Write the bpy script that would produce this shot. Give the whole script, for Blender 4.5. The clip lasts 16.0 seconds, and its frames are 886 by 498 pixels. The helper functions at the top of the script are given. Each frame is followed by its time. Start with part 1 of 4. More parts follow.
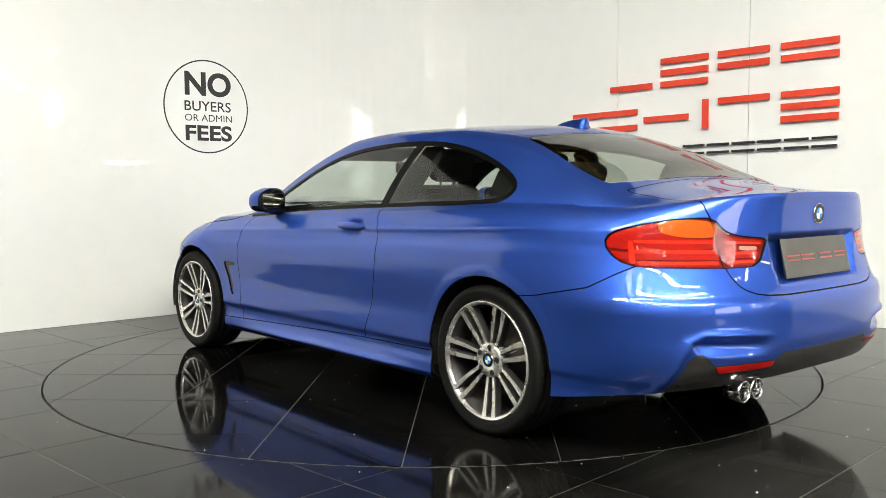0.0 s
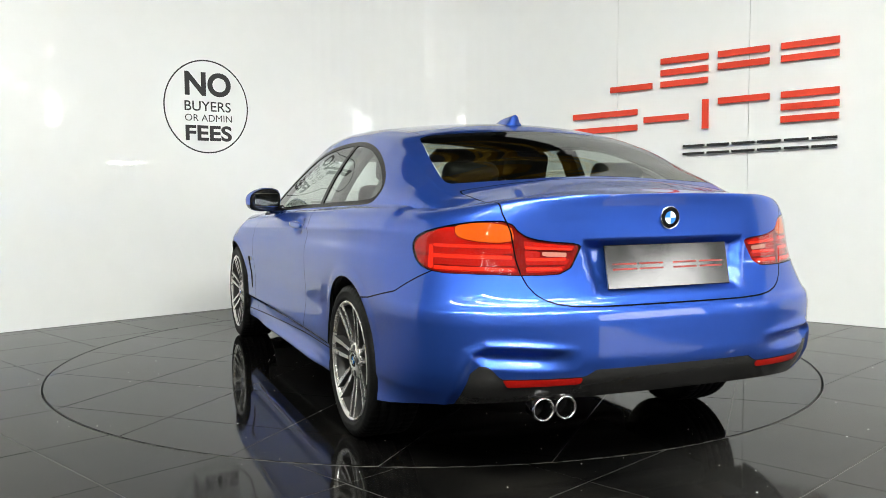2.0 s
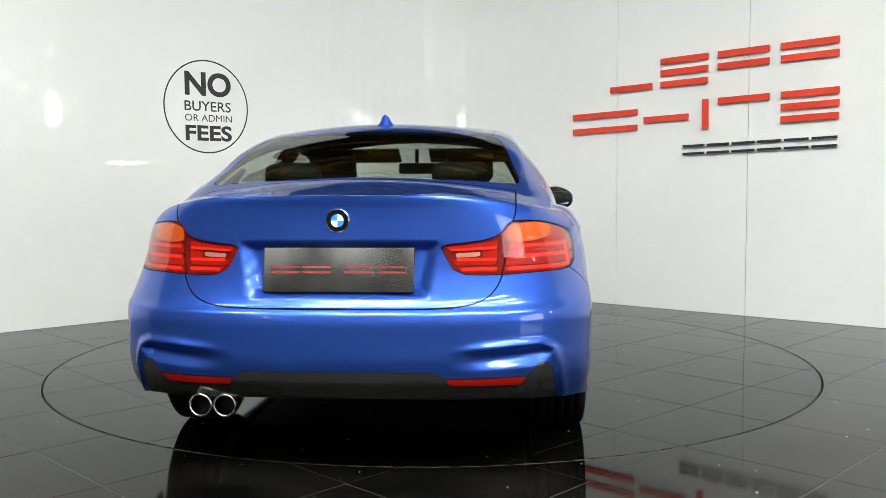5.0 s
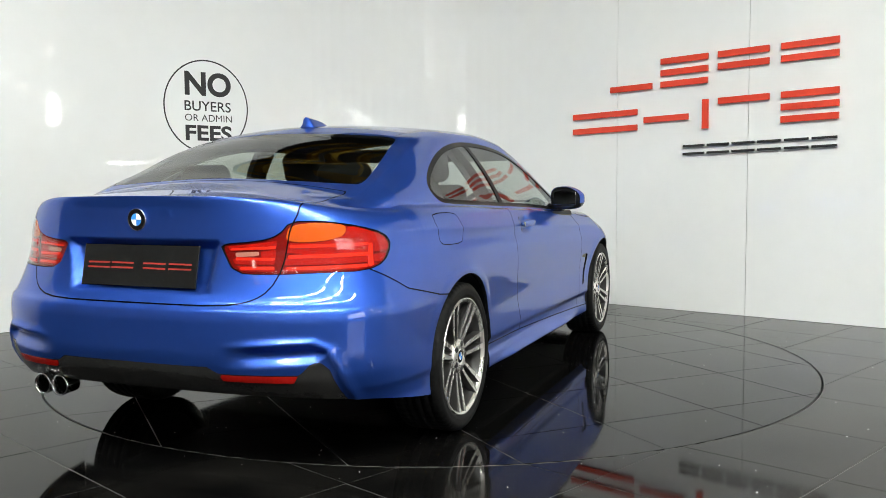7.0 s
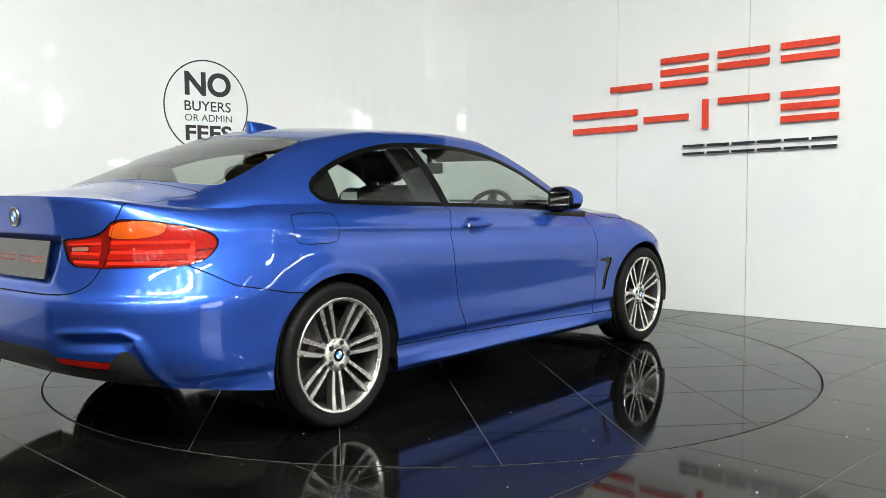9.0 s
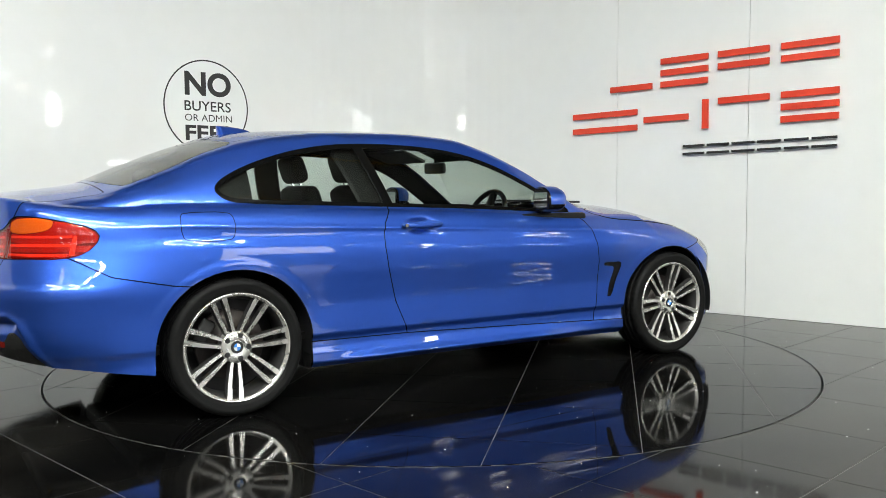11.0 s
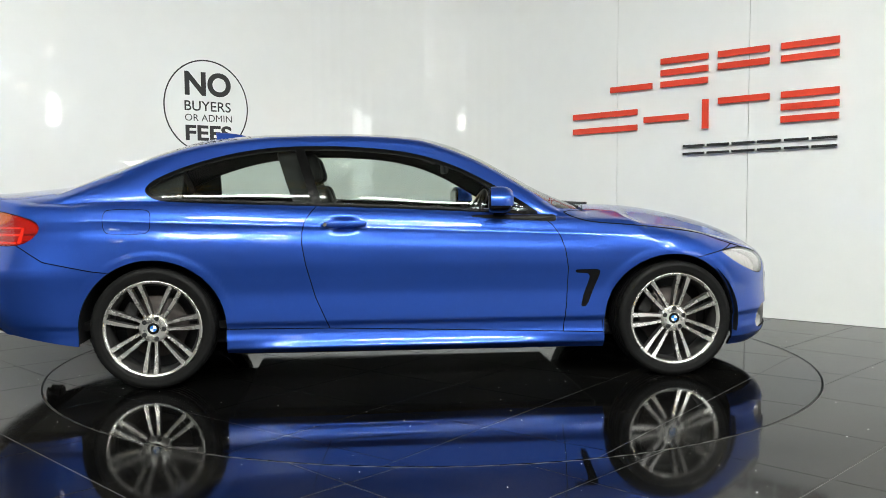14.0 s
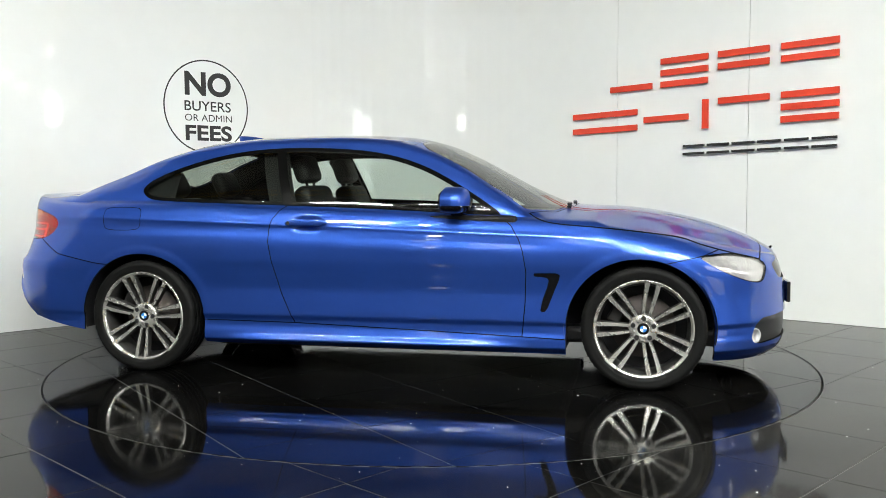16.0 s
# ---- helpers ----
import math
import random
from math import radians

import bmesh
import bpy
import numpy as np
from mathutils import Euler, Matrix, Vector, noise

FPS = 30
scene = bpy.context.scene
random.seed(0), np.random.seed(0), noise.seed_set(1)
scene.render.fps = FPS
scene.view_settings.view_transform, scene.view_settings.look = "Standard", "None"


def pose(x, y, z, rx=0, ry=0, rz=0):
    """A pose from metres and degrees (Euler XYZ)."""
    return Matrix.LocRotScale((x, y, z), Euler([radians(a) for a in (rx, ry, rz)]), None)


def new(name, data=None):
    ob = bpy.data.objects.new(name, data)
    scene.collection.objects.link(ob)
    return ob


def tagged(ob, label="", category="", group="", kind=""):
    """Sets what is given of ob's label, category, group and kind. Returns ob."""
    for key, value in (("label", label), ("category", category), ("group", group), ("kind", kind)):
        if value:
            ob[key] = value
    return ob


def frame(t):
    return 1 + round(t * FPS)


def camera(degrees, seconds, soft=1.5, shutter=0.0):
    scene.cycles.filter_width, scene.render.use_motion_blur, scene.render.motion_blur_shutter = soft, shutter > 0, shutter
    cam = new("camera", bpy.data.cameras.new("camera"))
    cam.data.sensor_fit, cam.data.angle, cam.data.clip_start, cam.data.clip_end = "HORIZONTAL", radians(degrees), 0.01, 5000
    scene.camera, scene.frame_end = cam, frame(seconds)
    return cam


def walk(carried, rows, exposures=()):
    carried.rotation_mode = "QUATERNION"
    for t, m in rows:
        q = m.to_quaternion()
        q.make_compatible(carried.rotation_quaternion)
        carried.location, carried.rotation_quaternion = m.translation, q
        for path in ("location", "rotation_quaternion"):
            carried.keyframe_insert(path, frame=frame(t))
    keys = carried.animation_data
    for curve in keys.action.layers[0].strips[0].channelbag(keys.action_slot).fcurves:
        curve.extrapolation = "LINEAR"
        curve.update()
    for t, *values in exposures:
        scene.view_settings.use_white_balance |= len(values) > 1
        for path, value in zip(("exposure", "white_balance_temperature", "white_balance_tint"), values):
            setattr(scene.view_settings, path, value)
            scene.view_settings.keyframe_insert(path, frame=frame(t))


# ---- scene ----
cam = camera(52.66, 16.0, soft=0.85)
CAM = Matrix.Translation((0, -5.556, 1.053)) @ Euler((radians(90 - 3.972), 0, radians(-0.622))).to_matrix().to_4x4() @ pose(0, 0, 0, 0, 0, -0.296)
walk(cam, [(0.0, CAM), (16.0, CAM)], exposures=[(0.0, 0.37, 6990, 12), (1.0, 0.38, 6770, 11), (2.0, 0.31, 6620, 11), (3.5, 0.23, 6590, 11), (7.0, 0.16, 6550, 11), (9.0, 0.27, 6520, 10), (12.5, 0.12, 6530, 10), (14.5, 0.19, 6540, 10), (16.0, 0.29, 6560, 10)])


def turn_at(t):
    """The turntable's angle in degrees at t seconds."""
    s = (t - 8) / 8
    return 58.263 - 71.30 * s + 0.305 * s * s


# ---- light ----
world = bpy.data.worlds.new("hall_air")
scene.world = world
world.use_nodes = True
world.node_tree.nodes["Background"].inputs[0].default_value = (0.75, 0.85, 1.0, 1)
world.node_tree.nodes["Background"].inputs[1].default_value = 0.05

HALL_H = 6.4
# rows of strip lights under the dark roof: x, y, length, turn
STRIPS = [(x, y, 2.4, 0) for y in (-5.5, -7.0, -8.5) for x in (-4.2, -1.4, 1.4, 4.2) if not (x < -4 and y < -6)]
STRIP_POWER = 128.0
SKY_POWER = 7.0
LAMP_POWER = 60.0


# ---- materials ----
def material(name, color, rough=0.5, metal=0.0, var=0.06, scale=8.0, bump=0.0, bump_scale=60.0, coat=0.0, spec=0.5, rvar=0.0, dust=0.0):
    """A surface with a base colour, variation at two scales, uneven gloss and fine relief."""
    m = bpy.data.materials.new(name)
    m.use_nodes = True
    nt = m.node_tree
    b = nt.nodes["Principled BSDF"]
    b.inputs["Roughness"].default_value = rough
    b.inputs["Metallic"].default_value = metal
    b.inputs["Coat Weight"].default_value = coat
    b.inputs["Coat Roughness"].default_value = 0.03
    b.inputs["Specular IOR Level"].default_value = spec
    tc = nt.nodes.new("ShaderNodeTexCoord")

    def noise_tex(sc, detail):
        n = nt.nodes.new("ShaderNodeTexNoise")
        n.inputs["Scale"].default_value = sc
        n.inputs["Detail"].default_value = detail
        nt.links.new(tc.outputs["Object"], n.inputs["Vector"])
        return n
    big, fine = noise_tex(scale, 3.0), noise_tex(scale * 9, 5.0)
    mix = nt.nodes.new("ShaderNodeMath")
    mix.operation = "ADD"
    nt.links.new(big.outputs["Fac"], mix.inputs[0])
    nt.links.new(fine.outputs["Fac"], mix.inputs[1])
    ramp = nt.nodes.new("ShaderNodeMapRange")
    ramp.inputs["From Min"].default_value, ramp.inputs["From Max"].default_value = 0.6, 1.4
    ramp.inputs["To Min"].default_value, ramp.inputs["To Max"].default_value = 1 - var, 1 + var
    nt.links.new(mix.outputs[0], ramp.inputs["Value"])
    mul = nt.nodes.new("ShaderNodeVectorMath")
    mul.operation = "SCALE"
    mul.inputs[0].default_value = color
    nt.links.new(ramp.outputs[0], mul.inputs["Scale"])
    nt.links.new(mul.outputs[0], b.inputs["Base Color"])
    if rvar:
        rr = nt.nodes.new("ShaderNodeMapRange")
        rr.inputs["From Min"].default_value, rr.inputs["From Max"].default_value = 0.35, 0.7
        rr.inputs["To Min"].default_value, rr.inputs["To Max"].default_value = max(0.01, rough - rvar), rough + rvar
        nt.links.new(big.outputs["Fac"], rr.inputs["Value"])
        nt.links.new(rr.outputs[0], b.inputs["Roughness"])
    if bump:
        n2 = noise_tex(bump_scale, 4.0)
        bp = nt.nodes.new("ShaderNodeBump")
        bp.inputs["Strength"].default_value = bump
        bp.inputs["Distance"].default_value = 0.002
        nt.links.new(n2.outputs["Fac"], bp.inputs["Height"])
        nt.links.new(bp.outputs[0], b.inputs["Normal"])
    return m


def glow(name, color, power):
    m = bpy.data.materials.new(name)
    m.use_nodes = True
    b = m.node_tree.nodes["Principled BSDF"]
    b.inputs["Base Color"].default_value = (0.8, 0.8, 0.8, 1)
    b.inputs["Emission Color"].default_value = (*color, 1)
    b.inputs["Emission Strength"].default_value = power
    return m


def glass(name, tint, rough=0.0, gloss=0.05):
    """Thin tinted pane: clear transmission by the tint with a mirror's gloss on it."""
    m = bpy.data.materials.new(name)
    m.use_nodes = True
    nt = m.node_tree
    out = nt.nodes["Material Output"]
    nt.nodes.remove(nt.nodes["Principled BSDF"])
    tr = nt.nodes.new("ShaderNodeBsdfTransparent")
    tr.inputs[0].default_value = (*tint, 1)
    gl = nt.nodes.new("ShaderNodeBsdfGlossy")
    gl.inputs["Roughness"].default_value = rough
    lw = nt.nodes.new("ShaderNodeLayerWeight")
    lw.inputs["Blend"].default_value = 0.5
    pw = nt.nodes.new("ShaderNodeMath")
    pw.operation = "POWER"
    pw.inputs[1].default_value = 4.0
    fr = nt.nodes.new("ShaderNodeMath")
    fr.operation = "MULTIPLY_ADD"
    fr.inputs[1].default_value, fr.inputs[2].default_value = 0.90, gloss
    nt.links.new(lw.outputs["Facing"], pw.inputs[0])
    nt.links.new(pw.outputs[0], fr.inputs[0])
    mx = nt.nodes.new("ShaderNodeMixShader")
    nt.links.new(fr.outputs[0], mx.inputs[0])
    nt.links.new(tr.outputs[0], mx.inputs[1])
    nt.links.new(gl.outputs[0], mx.inputs[2])
    nt.links.new(mx.outputs[0], out.inputs["Surface"])
    return m


def paint_material():
    """Blue metallic lacquer: flakes under a clear coat."""
    m = material("blue_metallic_paint", (0.027, 0.088, 0.43), 0.46, 0.88, 0.03, 3.0, coat=1.0)
    nt = m.node_tree
    b = nt.nodes["Principled BSDF"]
    tc = nt.nodes.new("ShaderNodeTexCoord")
    v = nt.nodes.new("ShaderNodeTexVoronoi")
    v.inputs["Scale"].default_value = 1400
    nt.links.new(tc.outputs["Object"], v.inputs["Vector"])
    rr = nt.nodes.new("ShaderNodeMapRange")
    rr.inputs["To Min"].default_value, rr.inputs["To Max"].default_value = 0.38, 0.54
    b.inputs["Coat IOR"].default_value = 1.5
    b.inputs["Specular Tint"].default_value = (0.30, 0.45, 0.95, 1)
    b.inputs["Coat Roughness"].default_value = 0.015
    nt.links.new(v.outputs["Color"], rr.inputs["Value"])
    nt.links.new(rr.outputs[0], b.inputs["Roughness"])
    return m


M_PAINT = paint_material()
M_WALL = material("white_gloss_panel", (0.80, 0.81, 0.80), 0.035, 0, 0.02, 0.7, rvar=0.012, bump=0.05, bump_scale=1.5)
M_HALL = material("painted_hall_wall", (0.07, 0.07, 0.072), 0.7, 0, 0.08, 1.0, 0.2)
M_ROOF = material("grey_roof_sheet", (0.34, 0.325, 0.30), 0.7, 0, 0.08, 1.0)
M_YELLOW = material("yellow_painted_steel", (0.65, 0.38, 0.03), 0.5, 0, 0.1, 4.0)
M_TUBE = glow("strip_light_glow", (0.96, 1.0, 0.95), STRIP_POWER)
M_SKYLIGHT = glow("roof_light_glow", (0.92, 1.0, 0.99), SKY_POWER)
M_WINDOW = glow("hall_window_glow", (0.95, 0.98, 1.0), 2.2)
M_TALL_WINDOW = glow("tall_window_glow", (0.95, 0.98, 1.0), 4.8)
M_LAMP = glow("wall_lamp_glow", (1.0, 0.98, 0.95), LAMP_POWER)
M_LAMP_DIM = glow("dim_wall_lamp_glow", (1.0, 0.98, 0.95), LAMP_POWER * 0.3)
M_GROUT = material("grey_grout", (0.09, 0.088, 0.083), 0.30, 0, 0.2, 5.0, 0.3)
M_STEEL = material("grey_lamp_housing", (0.5, 0.5, 0.5), 0.5, 0.3)
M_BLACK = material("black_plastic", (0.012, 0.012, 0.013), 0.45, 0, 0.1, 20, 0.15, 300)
M_GLOSSBLACK = material("gloss_black_trim", (0.005, 0.005, 0.006), 0.08, 0, 0.05, 10, spec=0.3)
M_FRAME = material("black_window_surround", (0.003, 0.003, 0.003), 0.25, 0, 0.05, 10, spec=0.05)
M_RUBBER = material("tyre_rubber", (0.006, 0.006, 0.006), 0.55, 0, 0.15, 20, 0.3, 200, spec=0.12)
# near-black stand-in for the shade in shut lines and the tailpipe bore
M_GAPSHADE = material("black_gap_shade", (0.004, 0.004, 0.004), 0.7, 0, 0.1, 20, spec=0.05)
M_RIM = material("machined_silver_alloy", (0.68, 0.66, 0.62), 0.27, 0.80, 0.08, 10, rvar=0.06)
M_RIMDARK = material("grey_painted_alloy", (0.045, 0.044, 0.043), 0.4, 0.5, 0.15, 12)
M_CHROME = material("chrome", (0.75, 0.75, 0.75), 0.1, 1.0, 0.03, 10)
M_DISC = material("brake_steel", (0.07, 0.06, 0.055), 0.5, 0.7, 0.25, 12)
M_RED = material("red_vinyl_letter", (0.68, 0.052, 0.022), 0.35, 0, 0.04, 5)
M_SIGNBLACK = material("black_vinyl", (0.018, 0.018, 0.018), 0.4, 0, 0.05, 5)
M_GLASS = glass("tinted_car_glass", (0.74, 0.80, 0.76))
M_GLASS_REAR = glass("dark_tinted_rear_glass", (0.56, 0.60, 0.54))
M_SEAT = material("black_leather", (0.006, 0.0055, 0.0055), 0.55, 0, 0.15, 10, 0.3, 150, spec=0.2)
M_LINER = material("headliner_cloth", (0.05, 0.048, 0.045), 0.9, 0, 0.1, 30, 0.3, 300)
M_LAMP_WHITE = material("headlamp_clear", (0.60, 0.61, 0.62), 0.18, 0.6, 0.25, 40, coat=1)
M_MIRROR = material("mirror_glass", (0.45, 0.46, 0.47), 0.02, 1.0, 0.0)
M_PLATE = material("mirror_black_plate", (0.13, 0.128, 0.125), 0.13, 1.0, 0.15, 9, rvar=0.03)
M_DULL_RED = material("dull_red_bar", (0.26, 0.02, 0.015), 0.3, 0, 0.05, 20)
M_DUST = material("white_grit", (0.7, 0.7, 0.68), 0.8, 0, 0.1, 30)
M_DIFFUSER = material("satin_dark_grey_plastic", (0.022, 0.0215, 0.021), 0.14, 0, 0.15, 12, 0.1, 200)


def floor_material(name, spec, dusty):
    """Polished black porcelain: gloss with smears of dust and small white specks."""
    m = material(name, (0.012, 0.012, 0.012), 0.07, 0, 0.2, 2.5, spec=spec)
    nt = m.node_tree
    b = nt.nodes["Principled BSDF"]
    g = nt.nodes.new("ShaderNodeTexCoord")

    def cloud(scale, detail, warp, lo, hi, a, z):
        n = nt.nodes.new("ShaderNodeTexNoise")
        n.inputs["Scale"].default_value, n.inputs["Detail"].default_value, n.inputs["Distortion"].default_value = scale, detail, warp
        nt.links.new(g.outputs["Object"], n.inputs["Vector"])
        r = nt.nodes.new("ShaderNodeMapRange")
        r.inputs["From Min"].default_value, r.inputs["From Max"].default_value = lo, hi
        r.inputs["To Min"].default_value, r.inputs["To Max"].default_value = a, z
        nt.links.new(n.outputs["Fac"], r.inputs["Value"])
        return r.outputs[0]
    nt.links.new(cloud(1.3, 6.0, 0.3, 0.32, 0.72, 0.02, 0.12), b.inputs["Roughness"])
    # a thin film of dust in smears
    smear = cloud(1.6, 10.0, 0.4, 0.42, 0.85, 0.0, 1.0)
    mix = nt.nodes.new("ShaderNodeMix")
    mix.data_type = "RGBA"
    mix.inputs[6].default_value, mix.inputs[7].default_value = (0.002, 0.002, 0.002, 1), ((0.013, 0.012, 0.0105, 1) if dusty else (0.006, 0.0055, 0.005, 1))
    nt.links.new(smear, mix.inputs[0])
    last = mix
    if dusty:
        # a paler film that grows stronger towards +x, broken up by noise
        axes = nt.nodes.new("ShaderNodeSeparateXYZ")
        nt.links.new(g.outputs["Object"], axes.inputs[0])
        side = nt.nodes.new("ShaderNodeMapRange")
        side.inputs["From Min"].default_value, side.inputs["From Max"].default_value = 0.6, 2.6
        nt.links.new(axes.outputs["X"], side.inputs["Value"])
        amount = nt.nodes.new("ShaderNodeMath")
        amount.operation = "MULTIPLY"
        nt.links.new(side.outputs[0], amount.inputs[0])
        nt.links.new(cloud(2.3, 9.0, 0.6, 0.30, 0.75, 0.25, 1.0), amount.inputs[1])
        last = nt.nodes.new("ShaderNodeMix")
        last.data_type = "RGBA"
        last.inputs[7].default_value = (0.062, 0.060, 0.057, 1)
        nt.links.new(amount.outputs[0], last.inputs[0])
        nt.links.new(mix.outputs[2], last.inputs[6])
    nt.links.new(last.outputs[2], b.inputs["Base Color"])
    return m


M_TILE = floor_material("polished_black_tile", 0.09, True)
M_TABLE_TILE = floor_material("polished_black_turntable_tile", 0.11, False)


def lens_material(name, color, metal=0.35):
    """Coloured lamp reflector: facets under a glossy surface."""
    m = bpy.data.materials.new(name)
    m.use_nodes = True
    nt = m.node_tree
    b = nt.nodes["Principled BSDF"]
    b.inputs["Base Color"].default_value = (*color, 1)
    b.inputs["Roughness"].default_value = 0.22
    b.inputs["Metallic"].default_value = metal
    b.inputs["Specular IOR Level"].default_value = 0.2
    tc = nt.nodes.new("ShaderNodeTexCoord")
    v = nt.nodes.new("ShaderNodeTexVoronoi")
    v.inputs["Scale"].default_value = 70
    nt.links.new(tc.outputs["Object"], v.inputs["Vector"])
    bp = nt.nodes.new("ShaderNodeBump")
    bp.inputs["Strength"].default_value, bp.inputs["Distance"].default_value = 0.22, 0.004
    nt.links.new(v.outputs["Distance"], bp.inputs["Height"])
    nt.links.new(bp.outputs[0], b.inputs["Normal"])
    return m


M_COVER = glass("clear_lamp_cover", (0.96, 0.94, 0.93), gloss=0.04)
M_TAIL = lens_material("red_tail_lens", (0.80, 0.022, 0.008), 0.0)
M_AMBER = lens_material("amber_lens", (0.55, 0.085, 0.006), 0.0)
M_REFLECTOR = lens_material("red_reflector", (0.50, 0.012, 0.008))
M_TAILMID = lens_material("deep_red_lens", (0.33, 0.007, 0.004), 0.0)
M_TAILDARK = lens_material("dark_red_lens", (0.15, 0.004, 0.003), 0.0)
M_PALE = lens_material("pale_reverse_lens", (0.62, 0.26, 0.20))


# ---- helpers of the scene ----
def part(name, bm, mat, parent=None, label="", smooth=False):
    """Link a bmesh as one mesh object under a thing or a part."""
    me = bpy.data.meshes.new(name)
    bm.to_mesh(me)
    bm.free()
    if smooth:
        me.shade_smooth()
    me.materials.append(mat)
    ob = new(name, me)
    ob.parent = parent
    if label:
        tagged(ob, label)
    return ob


def raw(name, verts, faces, mat, parent=None, label="", smooth=False):
    me = bpy.data.meshes.new(name)
    me.from_pydata([tuple(v) for v in verts], [], [tuple(f) for f in faces])
    if smooth:
        me.shade_smooth()
    me.materials.append(mat)
    ob = new(name, me)
    ob.parent = parent
    if label:
        tagged(ob, label)
    return ob


def box(bm, x0, y0, z0, x1, y1, z1, bevel=0.0, m=None):
    r = bmesh.ops.create_cube(bm, size=1)
    vs = r["verts"]
    mat = Matrix.LocRotScale(((x0 + x1) / 2, (y0 + y1) / 2, (z0 + z1) / 2), None, (x1 - x0, y1 - y0, z1 - z0))
    bmesh.ops.transform(bm, matrix=mat, verts=vs)
    if bevel:
        es = list({e for v in vs for e in v.link_edges})
        r = bmesh.ops.bevel(bm, geom=es, offset=bevel, segments=3, profile=0.5, affect="EDGES")
        vs = list({v for f in r["faces"] for v in f.verts} | {v for v in vs if v.is_valid})
    if m is not None:
        bmesh.ops.transform(bm, matrix=m, verts=vs)
    return vs


def lathe(bm, prof, n=64, m=None, a0=0.0, a1=2 * math.pi):
    """Turn a profile of (radius, height along y) about the y axis."""
    closed = abs(a1 - a0 - 2 * math.pi) < 1e-6
    cols = n if closed else n + 1
    rings = []
    for i in range(cols):
        a = a0 + (a1 - a0) * i / n
        c, s = math.cos(a), math.sin(a)
        rings.append([bm.verts.new((r * c, h, r * s)) for r, h in prof])
    for i in range(n):
        A, B = rings[i], rings[(i + 1) % cols]
        for k in range(len(prof) - 1):
            bm.faces.new((A[k], A[k + 1], B[k + 1], B[k]))
    if m is not None:
        bmesh.ops.transform(bm, matrix=m, verts=[v for r in rings for v in r])
    return rings


def curve_fn(pts):
    """A smooth curve through (x, value) knots that doesn't overshoot."""
    xs = np.array([q[0] for q in pts], float)
    ys = np.array([q[1] for q in pts], float)
    h, d = np.diff(xs), np.diff(ys) / np.diff(xs)
    m = np.zeros(len(xs))
    m[0], m[-1] = d[0], d[-1]
    for i in range(1, len(xs) - 1):
        if d[i - 1] * d[i] > 0:
            w1, w2 = 2 * h[i] + h[i - 1], h[i] + 2 * h[i - 1]
            m[i] = (w1 + w2) / (w1 / d[i - 1] + w2 / d[i])

    def f(x):
        x = np.clip(np.asarray(x, float), xs[0], xs[-1])
        i = np.clip(np.searchsorted(xs, x) - 1, 0, len(xs) - 2)
        t = (x - xs[i]) / h[i]
        return ((1 + 2 * t) * (1 - t) ** 2) * ys[i] + t * (1 - t) ** 2 * h[i] * m[i] + t * t * (3 - 2 * t) * ys[i + 1] + t * t * (t - 1) * h[i] * m[i + 1]
    return f


def poly_field(px, pz, poly):
    """Signed distance to a closed outline: negative inside."""
    n = len(poly)
    best = np.full(px.shape, 1e9)
    inside = np.zeros(px.shape, bool)
    for i in range(n):
        ax, az = poly[i]
        bx, bz = poly[(i + 1) % n]
        ex, ez = bx - ax, bz - az
        k = np.clip(((px - ax) * ex + (pz - az) * ez) / (ex * ex + ez * ez), 0, 1)
        best = np.minimum(best, np.hypot(px - ax - k * ex, pz - az - k * ez))
        c = (az > pz) != (bz > pz)
        if ez:
            inside ^= c & (px < ex * (pz - az) / ez + ax)
    return np.where(inside, -best, best)


def smooth_poly(poly, cuts=2):
    """Round an outline's corners by cutting them."""
    for _ in range(cuts):
        out = []
        for i in range(len(poly)):
            a, b = poly[i], poly[(i + 1) % len(poly)]
            out += [(a[0] * .75 + b[0] * .25, a[1] * .75 + b[1] * .25), (a[0] * .25 + b[0] * .75, a[1] * .25 + b[1] * .75)]
        poly = out
    return poly
# ---- the place: floor, turntable, walls ----
TABLE_R = 2.251
PITCH = 0.613


def clip_convex(poly, inside, cut):
    out = []
    for i in range(len(poly)):
        a, b = poly[i], poly[(i + 1) % len(poly)]
        fa, fb = inside(a), inside(b)
        if fa >= 0:
            out.append(a)
        if (fa < 0) != (fb < 0):
            k = fa / (fa - fb)
            out.append((a[0] + (b[0] - a[0]) * k, a[1] + (b[1] - a[1]) * k))
    return out


def slab(bm, poly, z0, z1, edge=0.0015):
    """A tile: a flat outline with a small chamfer and depth."""
    n = len(poly)
    cx, cy = sum(q[0] for q in poly) / n, sum(q[1] for q in poly) / n
    low = [bm.verts.new((x, y, z0)) for x, y in poly]
    mid = [bm.verts.new((x, y, z1 - edge)) for x, y in poly]
    top = []
    for x, y in poly:
        d = math.hypot(x - cx, y - cy) or 1
        top.append(bm.verts.new((x - (x - cx) / d * edge * 1.4, y - (y - cy) / d * edge * 1.4, z1)))
    for i in range(n):
        j = (i + 1) % n
        bm.faces.new((low[i], low[j], mid[j], mid[i]))
        bm.faces.new((mid[i], mid[j], top[j], top[i]))
    face = bm.faces.new(top)
    if n > 4:
        bmesh.ops.triangulate(bm, faces=[face])


